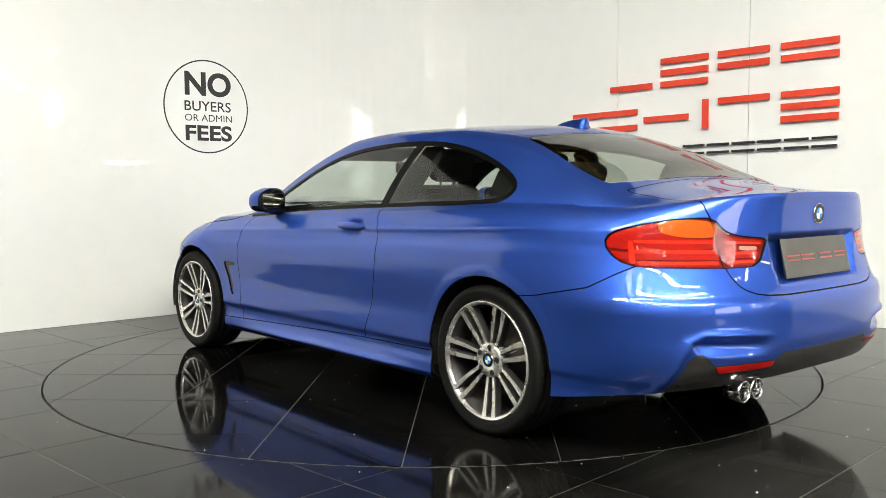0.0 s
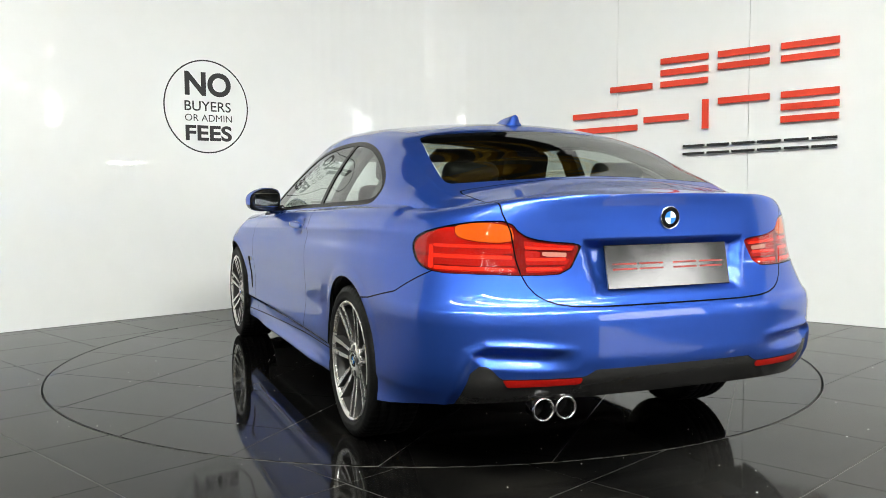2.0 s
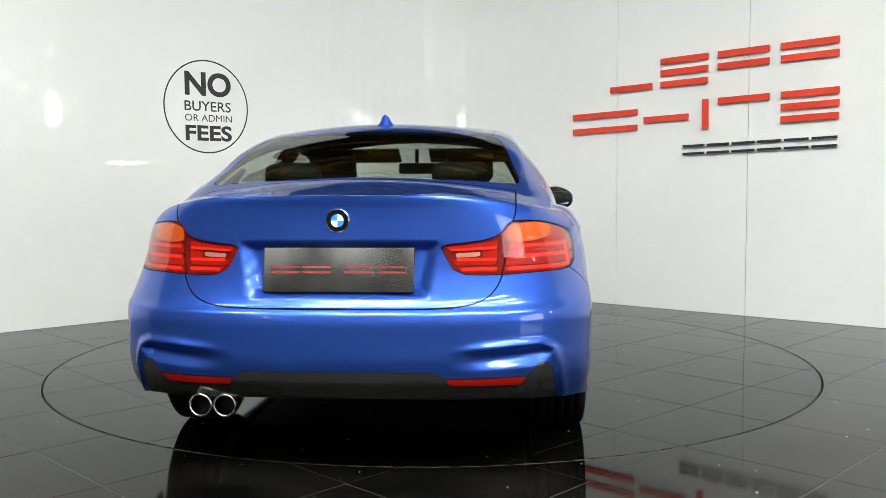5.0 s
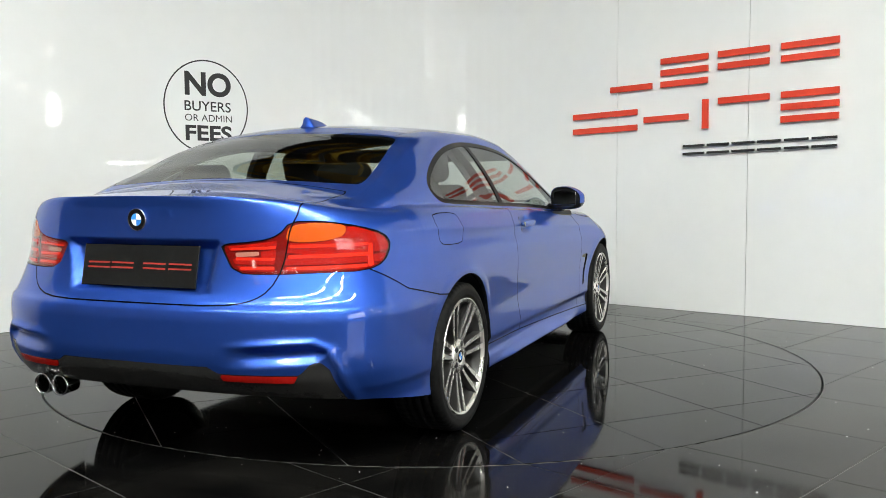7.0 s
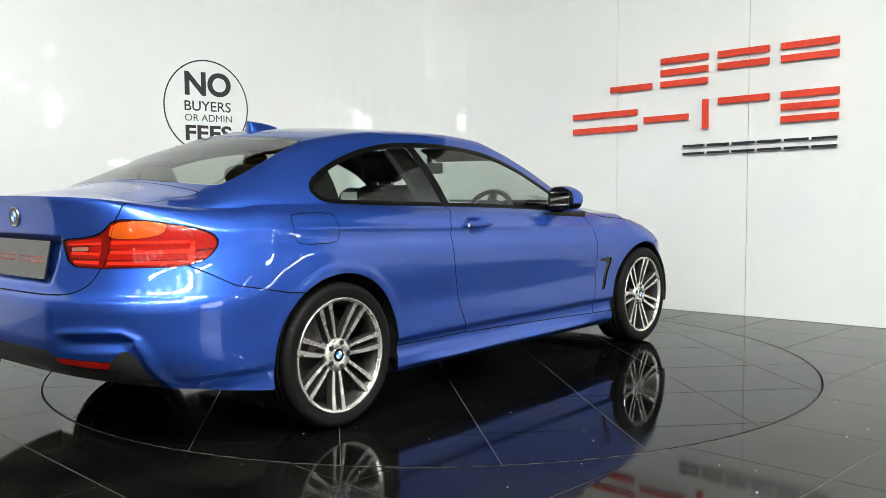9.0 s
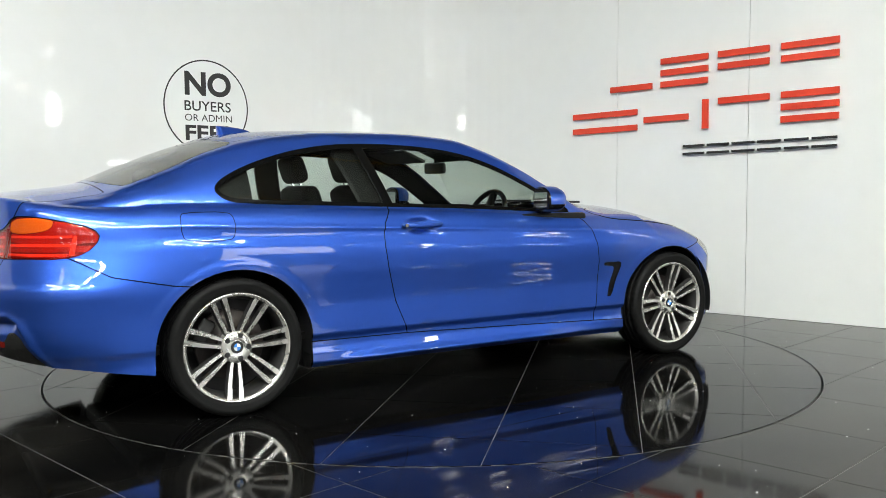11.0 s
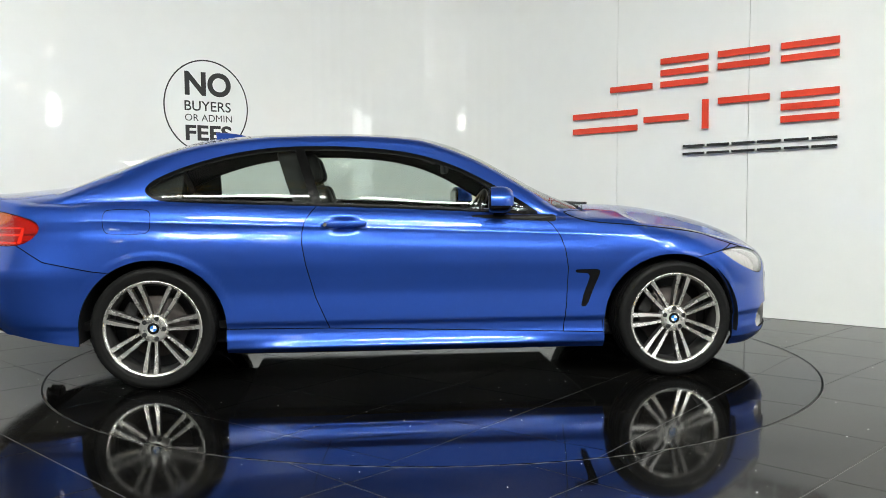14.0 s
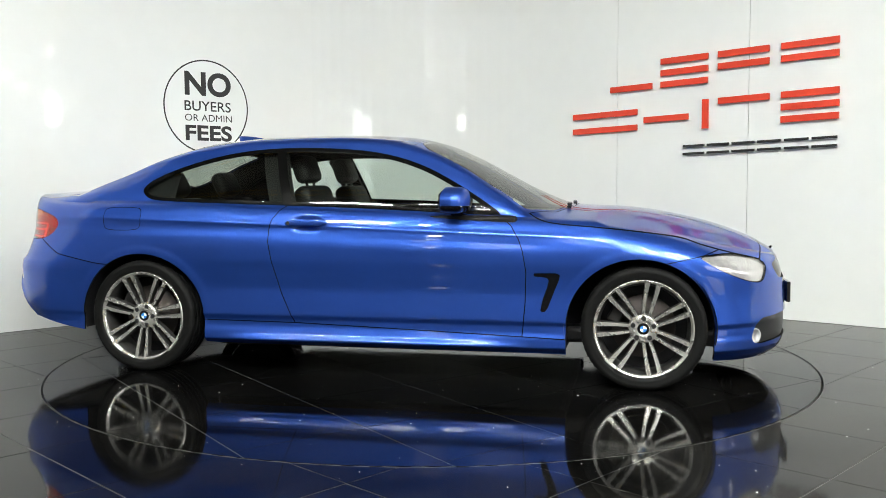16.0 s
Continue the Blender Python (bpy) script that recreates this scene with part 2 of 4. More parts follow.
def cut_tile(poly, r, outside):
    """The parts of a tile outside or inside a circle about the origin."""
    dense = []
    for i in range(len(poly)):
        a, b = poly[i], poly[(i + 1) % len(poly)]
        dense += [(a[0] + (b[0] - a[0]) * k / 40, a[1] + (b[1] - a[1]) * k / 40) for k in range(40)]
    keep = [(math.hypot(*q) > r) == outside for q in dense]
    if all(keep):
        return [poly]
    if not any(keep):
        return []
    n = len(dense)
    out = []

    def crossing(a, b):
        for _ in range(30):
            m = ((a[0] + b[0]) / 2, (a[1] + b[1]) / 2)
            if (math.hypot(*m) > r) == (math.hypot(*a) > r):
                a = m
            else:
                b = m
        return a
    for i in range(n):
        if keep[i] and not keep[i - 1]:
            run = [crossing(dense[i - 1], dense[i])]
            j = i
            while keep[j % n]:
                run.append(dense[j % n])
                j += 1
            run.append(crossing(dense[(j - 1) % n], dense[j % n]))
            a0, a1 = math.atan2(run[-1][1], run[-1][0]), math.atan2(run[0][1], run[0][0])
            d = (a1 - a0 + math.pi) % (2 * math.pi) - math.pi
            steps = max(1, int(abs(d) / 0.01))
            arc = [(r * math.cos(a0 + d * k / steps), r * math.sin(a0 + d * k / steps)) for k in range(1, steps)]
            # only the corners of the straight run are needed
            slim = [q for k, q in enumerate(run) if k in (0, len(run) - 1) or any(math.hypot(q[0] - c[0], q[1] - c[1]) < 1e-6 for c in poly)]
            out.append(slim + arc)
    return out


def build_floor():
    bm = bmesh.new()
    n = 128
    ring = [bm.verts.new((TABLE_R * math.cos(2 * math.pi * i / n), TABLE_R * math.sin(2 * math.pi * i / n), -0.0014)) for i in range(n)]
    far = [bm.verts.new((9.5 * math.cos(2 * math.pi * i / n), 9.5 * math.sin(2 * math.pi * i / n) - 2.5, -0.0014)) for i in range(n)]
    low = [bm.verts.new((TABLE_R * math.cos(2 * math.pi * i / n), TABLE_R * math.sin(2 * math.pi * i / n), -0.06)) for i in range(n)]
    for i in range(n):
        j = (i + 1) % n
        bm.faces.new((ring[i], far[i], far[j], ring[j]))
    pit = bmesh.new()
    top2 = [pit.verts.new(v.co) for v in ring]
    low2 = [pit.verts.new(v.co) for v in low]
    for i in range(n):
        j = (i + 1) % n
        pit.faces.new((top2[i], top2[j], low2[j], low2[i]))
    pit.faces.new(low2)
    bmesh.ops.delete(bm, geom=low, context="VERTS")
    floor = part("floor", bm, M_GROUT)
    part("turntable_pit", pit, M_BLACK, floor, "dark gap round the turntable")
    tagged(floor, "black polished tile floor with thin joints, dusty in places", "floor", kind="structure")
    h = PITCH / 2 - 0.0018
    u, v = Vector((1, -1)) / math.sqrt(2), Vector((1, 1)) / math.sqrt(2)
    rest = bmesh.new()
    # joints lie on x+y = -1.875 + 0.867 k and y-x = -2.112 - 0.867 k
    for i in range(-20, 21):
        for j in range(-20, 21):
            b = (-1.875 + 0.867 * (i + 0.5)) / math.sqrt(2)
            a = (2.112 + 0.867 * (j + 0.5)) / math.sqrt(2)
            c = u * a + v * b
            if math.hypot(c.x, c.y + 2.0) > 11.0:
                continue
            # no tile behind the showroom walls
            if c.y > 3.81 + 0.895 * c.x + 0.6 or c.y > 3.80 - 0.82 * c.x + 0.6:
                continue
            poly = [tuple((c + u * sx * h + v * sy * h)[:2]) for sx, sy in ((-1, -1), (1, -1), (1, 1), (-1, 1))]
            for poly in cut_tile(poly, TABLE_R + 0.002, True):
                near = math.hypot(c.x, c.y) < 4.4 and c.y > -3.2
                bm = bmesh.new() if near else rest
                slab(bm, poly, -0.003, 0.0, 0.0012 if len(poly) == 4 else 0.0004)
                if near:
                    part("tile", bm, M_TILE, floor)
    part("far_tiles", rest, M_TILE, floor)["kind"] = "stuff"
    return floor


def build_turntable():
    root = new("turntable")
    tagged(root, "round turntable set flush in the floor, black polished tiles", "turntable")
    bm = bmesh.new()
    r = TABLE_R - 0.011
    lathe(bm, [(0.0, -0.05), (r, -0.05), (r, -0.0014), (r - 0.004, -0.0014), (0.0, -0.0014)], 128, Matrix.Rotation(radians(90), 4, "X"))
    for vtx in bm.verts:
        vtx.co.z = -abs(vtx.co.z)
    part("disc", bm, M_GROUT, root)
    ang = radians(-42.8)
    u, v = Vector((math.cos(ang), math.sin(ang))), Vector((-math.sin(ang), math.cos(ang)))
    p, h = 0.607, 0.607 / 2 - 0.0016
    for i in range(-5, 5):
        for j in range(-5, 5):
            c = u * (p * (i + 0.5)) + v * (p * (j + 0.5) + 0.01)
            poly = [tuple(c + u * sx * h + v * sy * h) for sx, sy in ((-1, -1), (1, -1), (1, 1), (-1, 1))]
            for poly in cut_tile(poly, r - 0.0005, False):
                bm = bmesh.new()
                slab(bm, poly, -0.003, 0.0, 0.0012 if len(poly) == 4 else 0.0004)
                part("tile", bm, M_TABLE_TILE, root)
    return root


# plan of the curved showroom wall: two straight runs and a round corner between them
WL0, WR0 = Vector((-3.410, 0.771)), Vector((1.718, 2.257))
DL, DR = Vector((0.7409, 0.6716)).normalized(), Vector((0.7641, -0.6451)).normalized()
# corner point and tangent points
_k = ((WR0 - WL0).x * -DR.y + DR.x * (WR0 - WL0).y) / (DL.x * -DR.y + DR.x * DL.y)
CORNER = WL0 + DL * _k
TAN = 1.5
WALL_H = 3.9


def wall_plan():
    """Points along the face of the wall, from its left end to its right end."""
    pts = [WL0 - DL * 4.0 + DL * (4.0 + _k - TAN) * i / 12 for i in range(13)]
    a, b = CORNER - DL * TAN, CORNER + DR * TAN
    # circle through both tangent points
    na, nb = Vector((DL.y, -DL.x)), Vector((-DR.y, DR.x))
    half = math.acos(max(-1, min(1, (-DL).dot(DR)))) / 2
    r = TAN * math.tan(half)
    ctr = a + na * r
    s0 = math.atan2(a.y - ctr.y, a.x - ctr.x)
    s1 = math.atan2(b.y - ctr.y, b.x - ctr.x)
    if s1 > s0:
        s1 -= 2 * math.pi
    for i in range(1, 24):
        s = s0 + (s1 - s0) * i / 24
        pts.append(Vector((ctr.x + r * math.cos(s), ctr.y + r * math.sin(s))))
    # the straight run to the right
    pts += [b + DR * i * 0.5 for i in range(16)]
    return pts


def strip_wall(name, pts, z0, z1, thick, mat, parent=None):
    """An upright sheet of some thickness that follows a plan."""
    bm = bmesh.new()
    rows = []
    for i, q in enumerate(pts):
        t = (pts[min(i + 1, len(pts) - 1)] - pts[max(i - 1, 0)]).normalized()
        n = Vector((-t.y, t.x))
        o = q + n * thick
        rows.append([bm.verts.new((*q, z0)), bm.verts.new((*q, z1)), bm.verts.new((*o, z1)), bm.verts.new((*o, z0))])
    for A, B in zip(rows, rows[1:]):
        for k in range(4):
            bm.faces.new((A[k], B[k], B[(k + 1) % 4], A[(k + 1) % 4]))
    bm.faces.new(rows[0])
    bm.faces.new(rows[-1][::-1])
    bmesh.ops.recalc_face_normals(bm, faces=bm.faces)
    ob = part(name, bm, mat, parent, smooth=False)
    ob.data.shade_smooth()
    ob.data.set_sharp_from_angle(angle=radians(40))
    return ob


def build_walls():
    wall = new("wall_showroom")
    tagged(wall, "white gloss panelled showroom wall with a rounded corner", "wall", kind="structure")
    pts = wall_plan()
    back = strip_wall("backing", [q + Vector((0, 0.03)) for q in pts], 0.0, WALL_H, 0.08, M_WALL, wall)
    # panels: cut at the upright joints of the straight run to the right
    dense = []
    for a, b in zip(pts, pts[1:]):
        dense += [a + (b - a) * k / 6 for k in range(6)]
    dense.append(pts[-1])
    cuts = [WR0 + DR * s for s in (-0.127, 1.037, 2.20, 3.36)]
    idx = sorted(min(range(len(dense)), key=lambda i: (dense[i] - c).length) for c in cuts)
    for i, c in zip(idx, cuts):
        dense[i] = c
    ends = [0, *idx, len(dense) - 1]
    for a, b in zip(ends, ends[1:]):
        seg = dense[a:b + 1]
        if len(seg) < 2:
            continue
        seg[0] = seg[0] + (seg[1] - seg[0]).normalized() * 0.0022
        seg[-1] = seg[-1] + (seg[-2] - seg[-1]).normalized() * 0.0022
        strip_wall("panel", seg, 0.002, WALL_H, 0.02, M_WALL, wall)
    # the hall around and behind
    for i, (x0, y0, x1, y1) in enumerate(((-8, -11, -7.8, 7), (7.8, -11, 8, 7), (-7.8, -11, 7.8, -10.8), (-7.8, 6.8, 7.8, 7))):
        bm = bmesh.new()
        box(bm, x0, y0, -0.05, x1, y1, HALL_H)
        ob = part("wall_hall_%d" % (i + 1), bm, M_HALL)
        tagged(ob, "plain grey painted hall wall", "wall", kind="structure")
    bm = bmesh.new()
    box(bm, -8, -11, HALL_H, 8, 7, HALL_H + 0.15)
    tagged(part("ceiling", bm, M_ROOF), "grey sheet roof of the hall", "ceiling", kind="structure")
    bm = bmesh.new()
    box(bm, -8, -11, -0.2, 8, 7, -0.07)
    tagged(part("ground", bm, M_GROUT), "concrete ground slab under the tiles", "ground", kind="structure")


def build_lamps():
    for x, y, length, turn in STRIPS:
        root = new("strip_light")
        root.matrix_basis = pose(x, y, HALL_H - 0.9, 0, 0, turn)
        tagged(root, "long white strip light hung under the roof", "lamp", "strip lights")
        bm = bmesh.new()
        box(bm, -length / 2, -0.09, 0.03, length / 2, 0.09, 0.10, 0.01)
        part("housing", bm, M_STEEL, root)
        bm = bmesh.new()
        box(bm, -length / 2 + 0.02, -0.08, 0.0, length / 2 - 0.02, 0.08, 0.028, 0.008)
        part("diffuser", bm, M_TUBE, root)
        for s in (-1, 1):
            bm = bmesh.new()
            box(bm, s * length * 0.4 - 0.006, -0.006, 0.10, s * length * 0.4 + 0.006, 0.006, 0.9)
            part("hanger", bm, M_STEEL, root)
    for y0 in (-8.7,):
        for i in range(7):
            bm = bmesh.new()
            x = -4.2 + 1.4 * i
            box(bm, x - 0.36, y0, HALL_H - 0.03, x + 0.34, y0 + 1.3, HALL_H - 0.004)
            tagged(part("roof_light", bm, M_SKYLIGHT), "translucent roof light strip letting daylight in", "skylight", "roof lights")
    for y in (-8.5, -4.6, -1.0, 3.3, 4.4):
        root = new("roof_beam")
        tagged(root, "yellow painted steel roof truss", "beam", "roof trusses")
        root.matrix_basis = pose(0, y, 0)
        for z in (HALL_H - 0.15, HALL_H - 0.75):
            bm = bmesh.new()
            box(bm, -7.8, -0.06, z - 0.06, 7.8, 0.06, z + 0.06)
            part("chord", bm, M_YELLOW, root)
        for i in range(10):
            bm = bmesh.new()
            box(bm, -0.03, -0.03, -0.45, 0.03, 0.03, 0.45, 0, pose(-6.9 + 1.53 * i, 0, HALL_H - 0.45, 0, 42 if i % 2 else -42, 0))
            part("web", bm, M_YELLOW, root)


def wall_lamp(x, y, z, w, h, facing, mat):
    """A small bright lamp on a hall wall; facing is the way its light goes, in degrees."""
    root = new("wall_lamp")
    root.matrix_basis = pose(x, y, z, 0, 0, facing)
    tagged(root, "small bright lamp fixed to the dark hall wall", "lamp", "hall wall lamps")
    bm = bmesh.new()
    box(bm, -0.06, -w / 2 - 0.02, -h / 2 - 0.02, -0.01, w / 2 + 0.02, h / 2 + 0.02, 0.01)
    part("housing", bm, M_STEEL, root)
    bm = bmesh.new()
    box(bm, -0.012, -w / 2, -h / 2, 0.012, w / 2, h / 2, min(w, h) * 0.2)
    part("diffuser", bm, mat, root)


BRIGHT_LAMPS = ((7.74, -4.45), (7.74, -3.05), (7.74, -2.35), (7.74, -4.03), (7.74, -4.62))
for _x, _y, _z, _w, _h, _f in ((7.74, -4.45, 2.62, 0.16, 0.55, 180), (7.74, -3.05, 1.56, 0.60, 0.035, 180), (7.74, -2.35, 1.57, 0.16, 0.06, 180), (7.74, -4.03, 1.53, 0.24, 0.06, 180), (7.74, -4.62, 1.54, 0.20, 0.08, 180), (7.74, 0.35, 2.20, 0.18, 0.16, 180), (-4.73, -10.74, 2.72, 0.30, 0.34, 90), (7.74, -5.42, 3.30, 0.14, 0.10, 180), (7.74, -5.10, 3.10, 0.26, 0.05, 180), (7.74, -4.47, 3.75, 0.06, 0.22, 180)):
    wall_lamp(_x, _y, _z, _w, _h, _f, M_LAMP if (_x, _y) in BRIGHT_LAMPS else M_LAMP_DIM)
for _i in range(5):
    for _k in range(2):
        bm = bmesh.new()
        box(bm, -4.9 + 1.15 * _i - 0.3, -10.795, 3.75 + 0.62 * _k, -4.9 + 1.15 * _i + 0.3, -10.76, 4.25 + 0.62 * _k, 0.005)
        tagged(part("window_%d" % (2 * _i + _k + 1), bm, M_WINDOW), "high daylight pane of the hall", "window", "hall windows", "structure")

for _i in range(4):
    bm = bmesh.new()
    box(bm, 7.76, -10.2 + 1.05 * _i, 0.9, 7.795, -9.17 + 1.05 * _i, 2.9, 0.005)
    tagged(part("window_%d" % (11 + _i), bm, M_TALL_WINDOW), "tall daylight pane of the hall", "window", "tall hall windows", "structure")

floor_ob = build_floor()
TURNTABLE = build_turntable()
build_walls()
build_lamps()


# ---- signs on the showroom wall ----
def on_wall(origin, d, s, z, off):
    """A place s along a straight run of wall, at height z, off its face."""
    n = Vector((d.y, -d.x))
    q = origin + d * s + n * off
    return Vector((q.x, q.y, z))


def flat_bar(bm, origin, d, s0, z0, s1, z1, rise=0.0, off=0.0, deep=0.02):
    """An upright bar on the wall; its ends may differ in height by the rise."""
    vs = []
    for o in (off, off + deep):
        for s, z in ((s0, z0), (s1, z0 + rise), (s1, z1 + rise), (s0, z1)):
            vs.append(bm.verts.new(on_wall(origin, d, s, z, o)))
    a, b = vs[:4], vs[4:]
    bm.faces.new(b)
    bm.faces.new(a[::-1])
    for i in range(4):
        j = (i + 1) % 4
        bm.faces.new((a[i], a[j], b[j], b[i]))
    bmesh.ops.recalc_face_normals(bm, faces=bm.faces)


def word(text, origin, d, s0, z0, s1, z1, mat, parent, heavy=0.0, off=0.003):
    """Lettering fitted into a box on the wall."""
    cu = bpy.data.curves.new("lettering", "FONT")
    cu.body = text
    cu.offset = heavy
    cu.resolution_u = 6
    tmp = bpy.data.objects.new("lettering", cu)
    scene.collection.objects.link(tmp)
    me = bpy.data.meshes.new_from_object(tmp.evaluated_get(bpy.context.evaluated_depsgraph_get()))
    bpy.data.objects.remove(tmp)
    xs = [v.co.x for v in me.vertices]
    ys = [v.co.y for v in me.vertices]
    x0, x1, y0, y1 = min(xs), max(xs), min(ys), max(ys)
    for v in me.vertices:
        s = s0 + (v.co.x - x0) / (x1 - x0) * (s1 - s0)
        z = z0 + (v.co.y - y0) / (y1 - y0) * (z1 - z0)
        v.co = on_wall(origin, d, s, z, off)
    me.materials.clear()
    me.materials.append(mat)
    ob = new("lettering", me)
    ob.parent = parent
    return ob


def build_signs():
    root = new("wall_sticker")
    tagged(root, "round black outlined sticker with lettering on the white wall", "sign")
    n, c, cz, r = 96, 2.0195, 1.740, 0.393
    bm = bmesh.new()
    rings = []
    for i in range(n):
        a = 2 * math.pi * i / n
        rings.append([bm.verts.new(on_wall(WL0, DL, c + q * math.cos(a), cz + q * math.sin(a), o)) for q, o in ((r, 0.001), (r, 0.003), (r - 0.012, 0.003), (r - 0.012, 0.001))])
    for i in range(n):
        A, B = rings[i], rings[(i + 1) % n]
        for k in range(3):
            bm.faces.new((A[k], A[k + 1], B[k + 1], B[k]))
    bmesh.ops.recalc_face_normals(bm, faces=bm.faces)
    part("ring", bm, M_SIGNBLACK, root)
    word("NO", WL0, DL, 1.818, 1.828, 2.249, 2.031, M_SIGNBLACK, root, 0.035)
    word("BUYERS", WL0, DL, 1.813, 1.702, 2.244, 1.786, M_SIGNBLACK, root, 0.008)
    word("OR ADMIN", WL0, DL, 1.815, 1.616, 2.252, 1.674, M_SIGNBLACK, root)
    word("FEES", WL0, DL, 1.817, 1.452, 2.250, 1.584, M_SIGNBLACK, root, 0.03)

    root = new("wall_sign")
    tagged(root, "large raised red and black bar sign on the white wall", "sign")
    slope = 0.0265

    def cell(s0, s1, z0, z1, bars, mat, t):
        base = slope * s0
        for f in bars:
            bm = bmesh.new()
            z = z0 + (z1 - z0 - t) * f + base
            flat_bar(bm, WR0, DR, s0, z, s1, z + t, slope * (s1 - s0), 0.012, 0.02)
            part("bar", bm, mat, root)
    full, two = (0.0, 0.5, 1.0), (0.5, 1.0)
    for s0, s1, bars in ((-0.183, 0.212, (0.0,)), (0.292, 0.706, full), (0.79, 1.204, two), (1.295, 1.722, two)):
        cell(s0, s1, 1.868, 2.110, bars, M_RED, 0.05)
    for s0, s1, bars in ((-0.56, 0.076, (0.15, 0.85)), (0.14, 0.541, (0.45,)), (0.796, 1.211, (1.0,)), (1.30, 1.729, full)):
        cell(s0, s1, 1.500, 1.738, bars, M_RED, 0.05)
    bm = bmesh.new()
    flat_bar(bm, WR0, DR, 0.662, 1.500 + slope * 0.662, 0.714, 1.738 + slope * 0.662, slope * 0.054, 0.012, 0.02)
    part("bar", bm, M_RED, root)
    for i in range(6):
        s0 = 0.500 + 0.2075 * i
        cell(s0, s0 + 0.182, 1.294, 1.375, (0.0, 1.0), M_SIGNBLACK, 0.018)


build_signs()


def build_grit():
    """Small white crumbs on the tiles, some on the fixed floor and some on the disc."""
    rnd = random.Random(5)
    for name, parent, inner, outer, n in (("grit", floor_ob, TABLE_R + 0.02, 3.6, 420), ("grit", TURNTABLE, 0.2, TABLE_R - 0.02, 260)):
        bm = bmesh.new()
        for _ in range(n):
            a, d = rnd.uniform(0, 2 * math.pi), math.sqrt(rnd.uniform(inner ** 2, outer ** 2))
            x, y, r = d * math.cos(a), d * math.sin(a), rnd.choice((0.0012, 0.0016, 0.002, 0.0034))
            if y > 1.0 and parent is floor_ob:
                continue
            top = bm.verts.new((x, y, r * 0.9))
            ring = [bm.verts.new((x + r * rnd.uniform(0.6, 1.2) * math.cos(k * 1.2566), y + r * rnd.uniform(0.6, 1.2) * math.sin(k * 1.2566), 0.0002)) for k in range(5)]
            for k in range(5):
                bm.faces.new((ring[k], ring[(k + 1) % 5], top))
        part(name, bm, M_DUST, parent)["kind"] = "stuff"


build_grit()
# ---- the car: one smooth skin, cut into its panels ----
# x forward from the middle of the wheelbase, y to its left, z up
belt_z = curve_fn([(-2.46, 0.970), (-2.1, 0.970), (-1.7, 0.979), (-1.32, 0.975), (-0.64, 0.948), (0.0, 0.926), (0.67, 0.892), (0.9, 0.885), (1.25, 0.873), (1.6, 0.825), (1.9, 0.742), (2.2, 0.64)])
belt_y = curve_fn([(-2.46, 0.69), (-2.1, 0.715), (-1.8, 0.755), (-1.4, 0.79), (-1.0, 0.795), (-0.64, 0.79), (0.0, 0.79), (0.5, 0.785), (0.9, 0.775), (1.25, 0.755), (1.6, 0.73), (1.9, 0.69), (2.2, 0.62)])
max_y = curve_fn([(-2.46, 0.885), (-2.1, 0.900), (-1.8, 0.909), (-1.405, 0.914), (-1.0, 0.905), (-0.5, 0.893), (0.0, 0.888), (0.5, 0.888), (1.0, 0.895), (1.405, 0.905), (1.7, 0.895), (1.95, 0.87), (2.2, 0.84)])
tuck = curve_fn([(0.12, 0.09), (0.185, 0.045), (0.205, 0.024), (0.245, 0.024), (0.285, 0.031), (0.315, 0.031), (0.345, 0.017), (0.40, 0.018), (0.48, 0.020), (0.57, 0.012), (0.66, 0.002), (0.72, 0.0), (0.78, 0.003), (0.84, 0.012), (0.87, 0.012), (1.1, 0.012)])
rear_x = curve_fn([(0.15, -2.30), (0.26, -2.335), (0.34, -2.400), (0.41, -2.440), (0.48, -2.452), (0.58, -2.452), (0.625, -2.446), (0.65, -2.426), (0.70, -2.408), (0.78, -2.393), (0.86, -2.387), (0.92, -2.387), (0.98, -2.390), (1.02, -2.396), (1.1, -2.40)])
front_x = curve_fn([(0.12, 2.11), (0.18, 2.18), (0.30, 2.205), (0.45, 2.195), (0.58, 2.185), (0.66, 2.15), (0.75, 2.07), (0.9, 1.95)])
low_z = curve_fn([(-2.46, 0.325), (-2.25, 0.292), (-1.8, 0.222), (-1.0, 0.178), (0.0, 0.174), (1.0, 0.168), (1.7, 0.150), (2.2, 0.130)])
mid_z = curve_fn([(-2.46, 1.022), (-2.36, 1.029), (-2.2, 1.045), (-1.95, 1.076), (-1.67, 1.185), (-1.41, 1.280), (-1.15, 1.350), (-0.8, 1.372), (-0.4, 1.378), (0.0, 1.360), (0.2, 1.316), (0.4, 1.232), (0.6, 1.125), (0.8, 1.022), (1.0, 0.950), (1.34, 0.930), (1.7, 0.866), (1.99, 0.770), (2.2, 0.65)])
rail_z = curve_fn([(-1.95, 1.02), (-1.67, 1.118), (-1.41, 1.222), (-1.15, 1.287), (-0.8, 1.329), (-0.4, 1.336), (0.0, 1.312), (0.14, 1.272), (0.4, 1.160), (0.6, 1.040), (0.78, 0.932)])
rail_y = curve_fn([(-1.95, 0.68), (-1.67, 0.645), (-1.41, 0.622), (-1.15, 0.598), (-0.8, 0.580), (-0.4, 0.570), (0.0, 0.57), (0.14, 0.585), (0.4, 0.635), (0.6, 0.69), (0.78, 0.74)])
cabin = curve_fn([(-2.2, 0.0), (-1.75, 1.0), (0.62, 1.0), (0.95, 0.0)])
tail_in = curve_fn([(-2.46, 0.070), (-2.2, 0.070), (-2.0, 0.060), (-1.7, 0.019), (-1.35, 0.0), (2.2, 0.0)])
REAR_L, FRONT_L = 0.62, 0.80
AXLE, HUB_Z = 1.405, 0.321
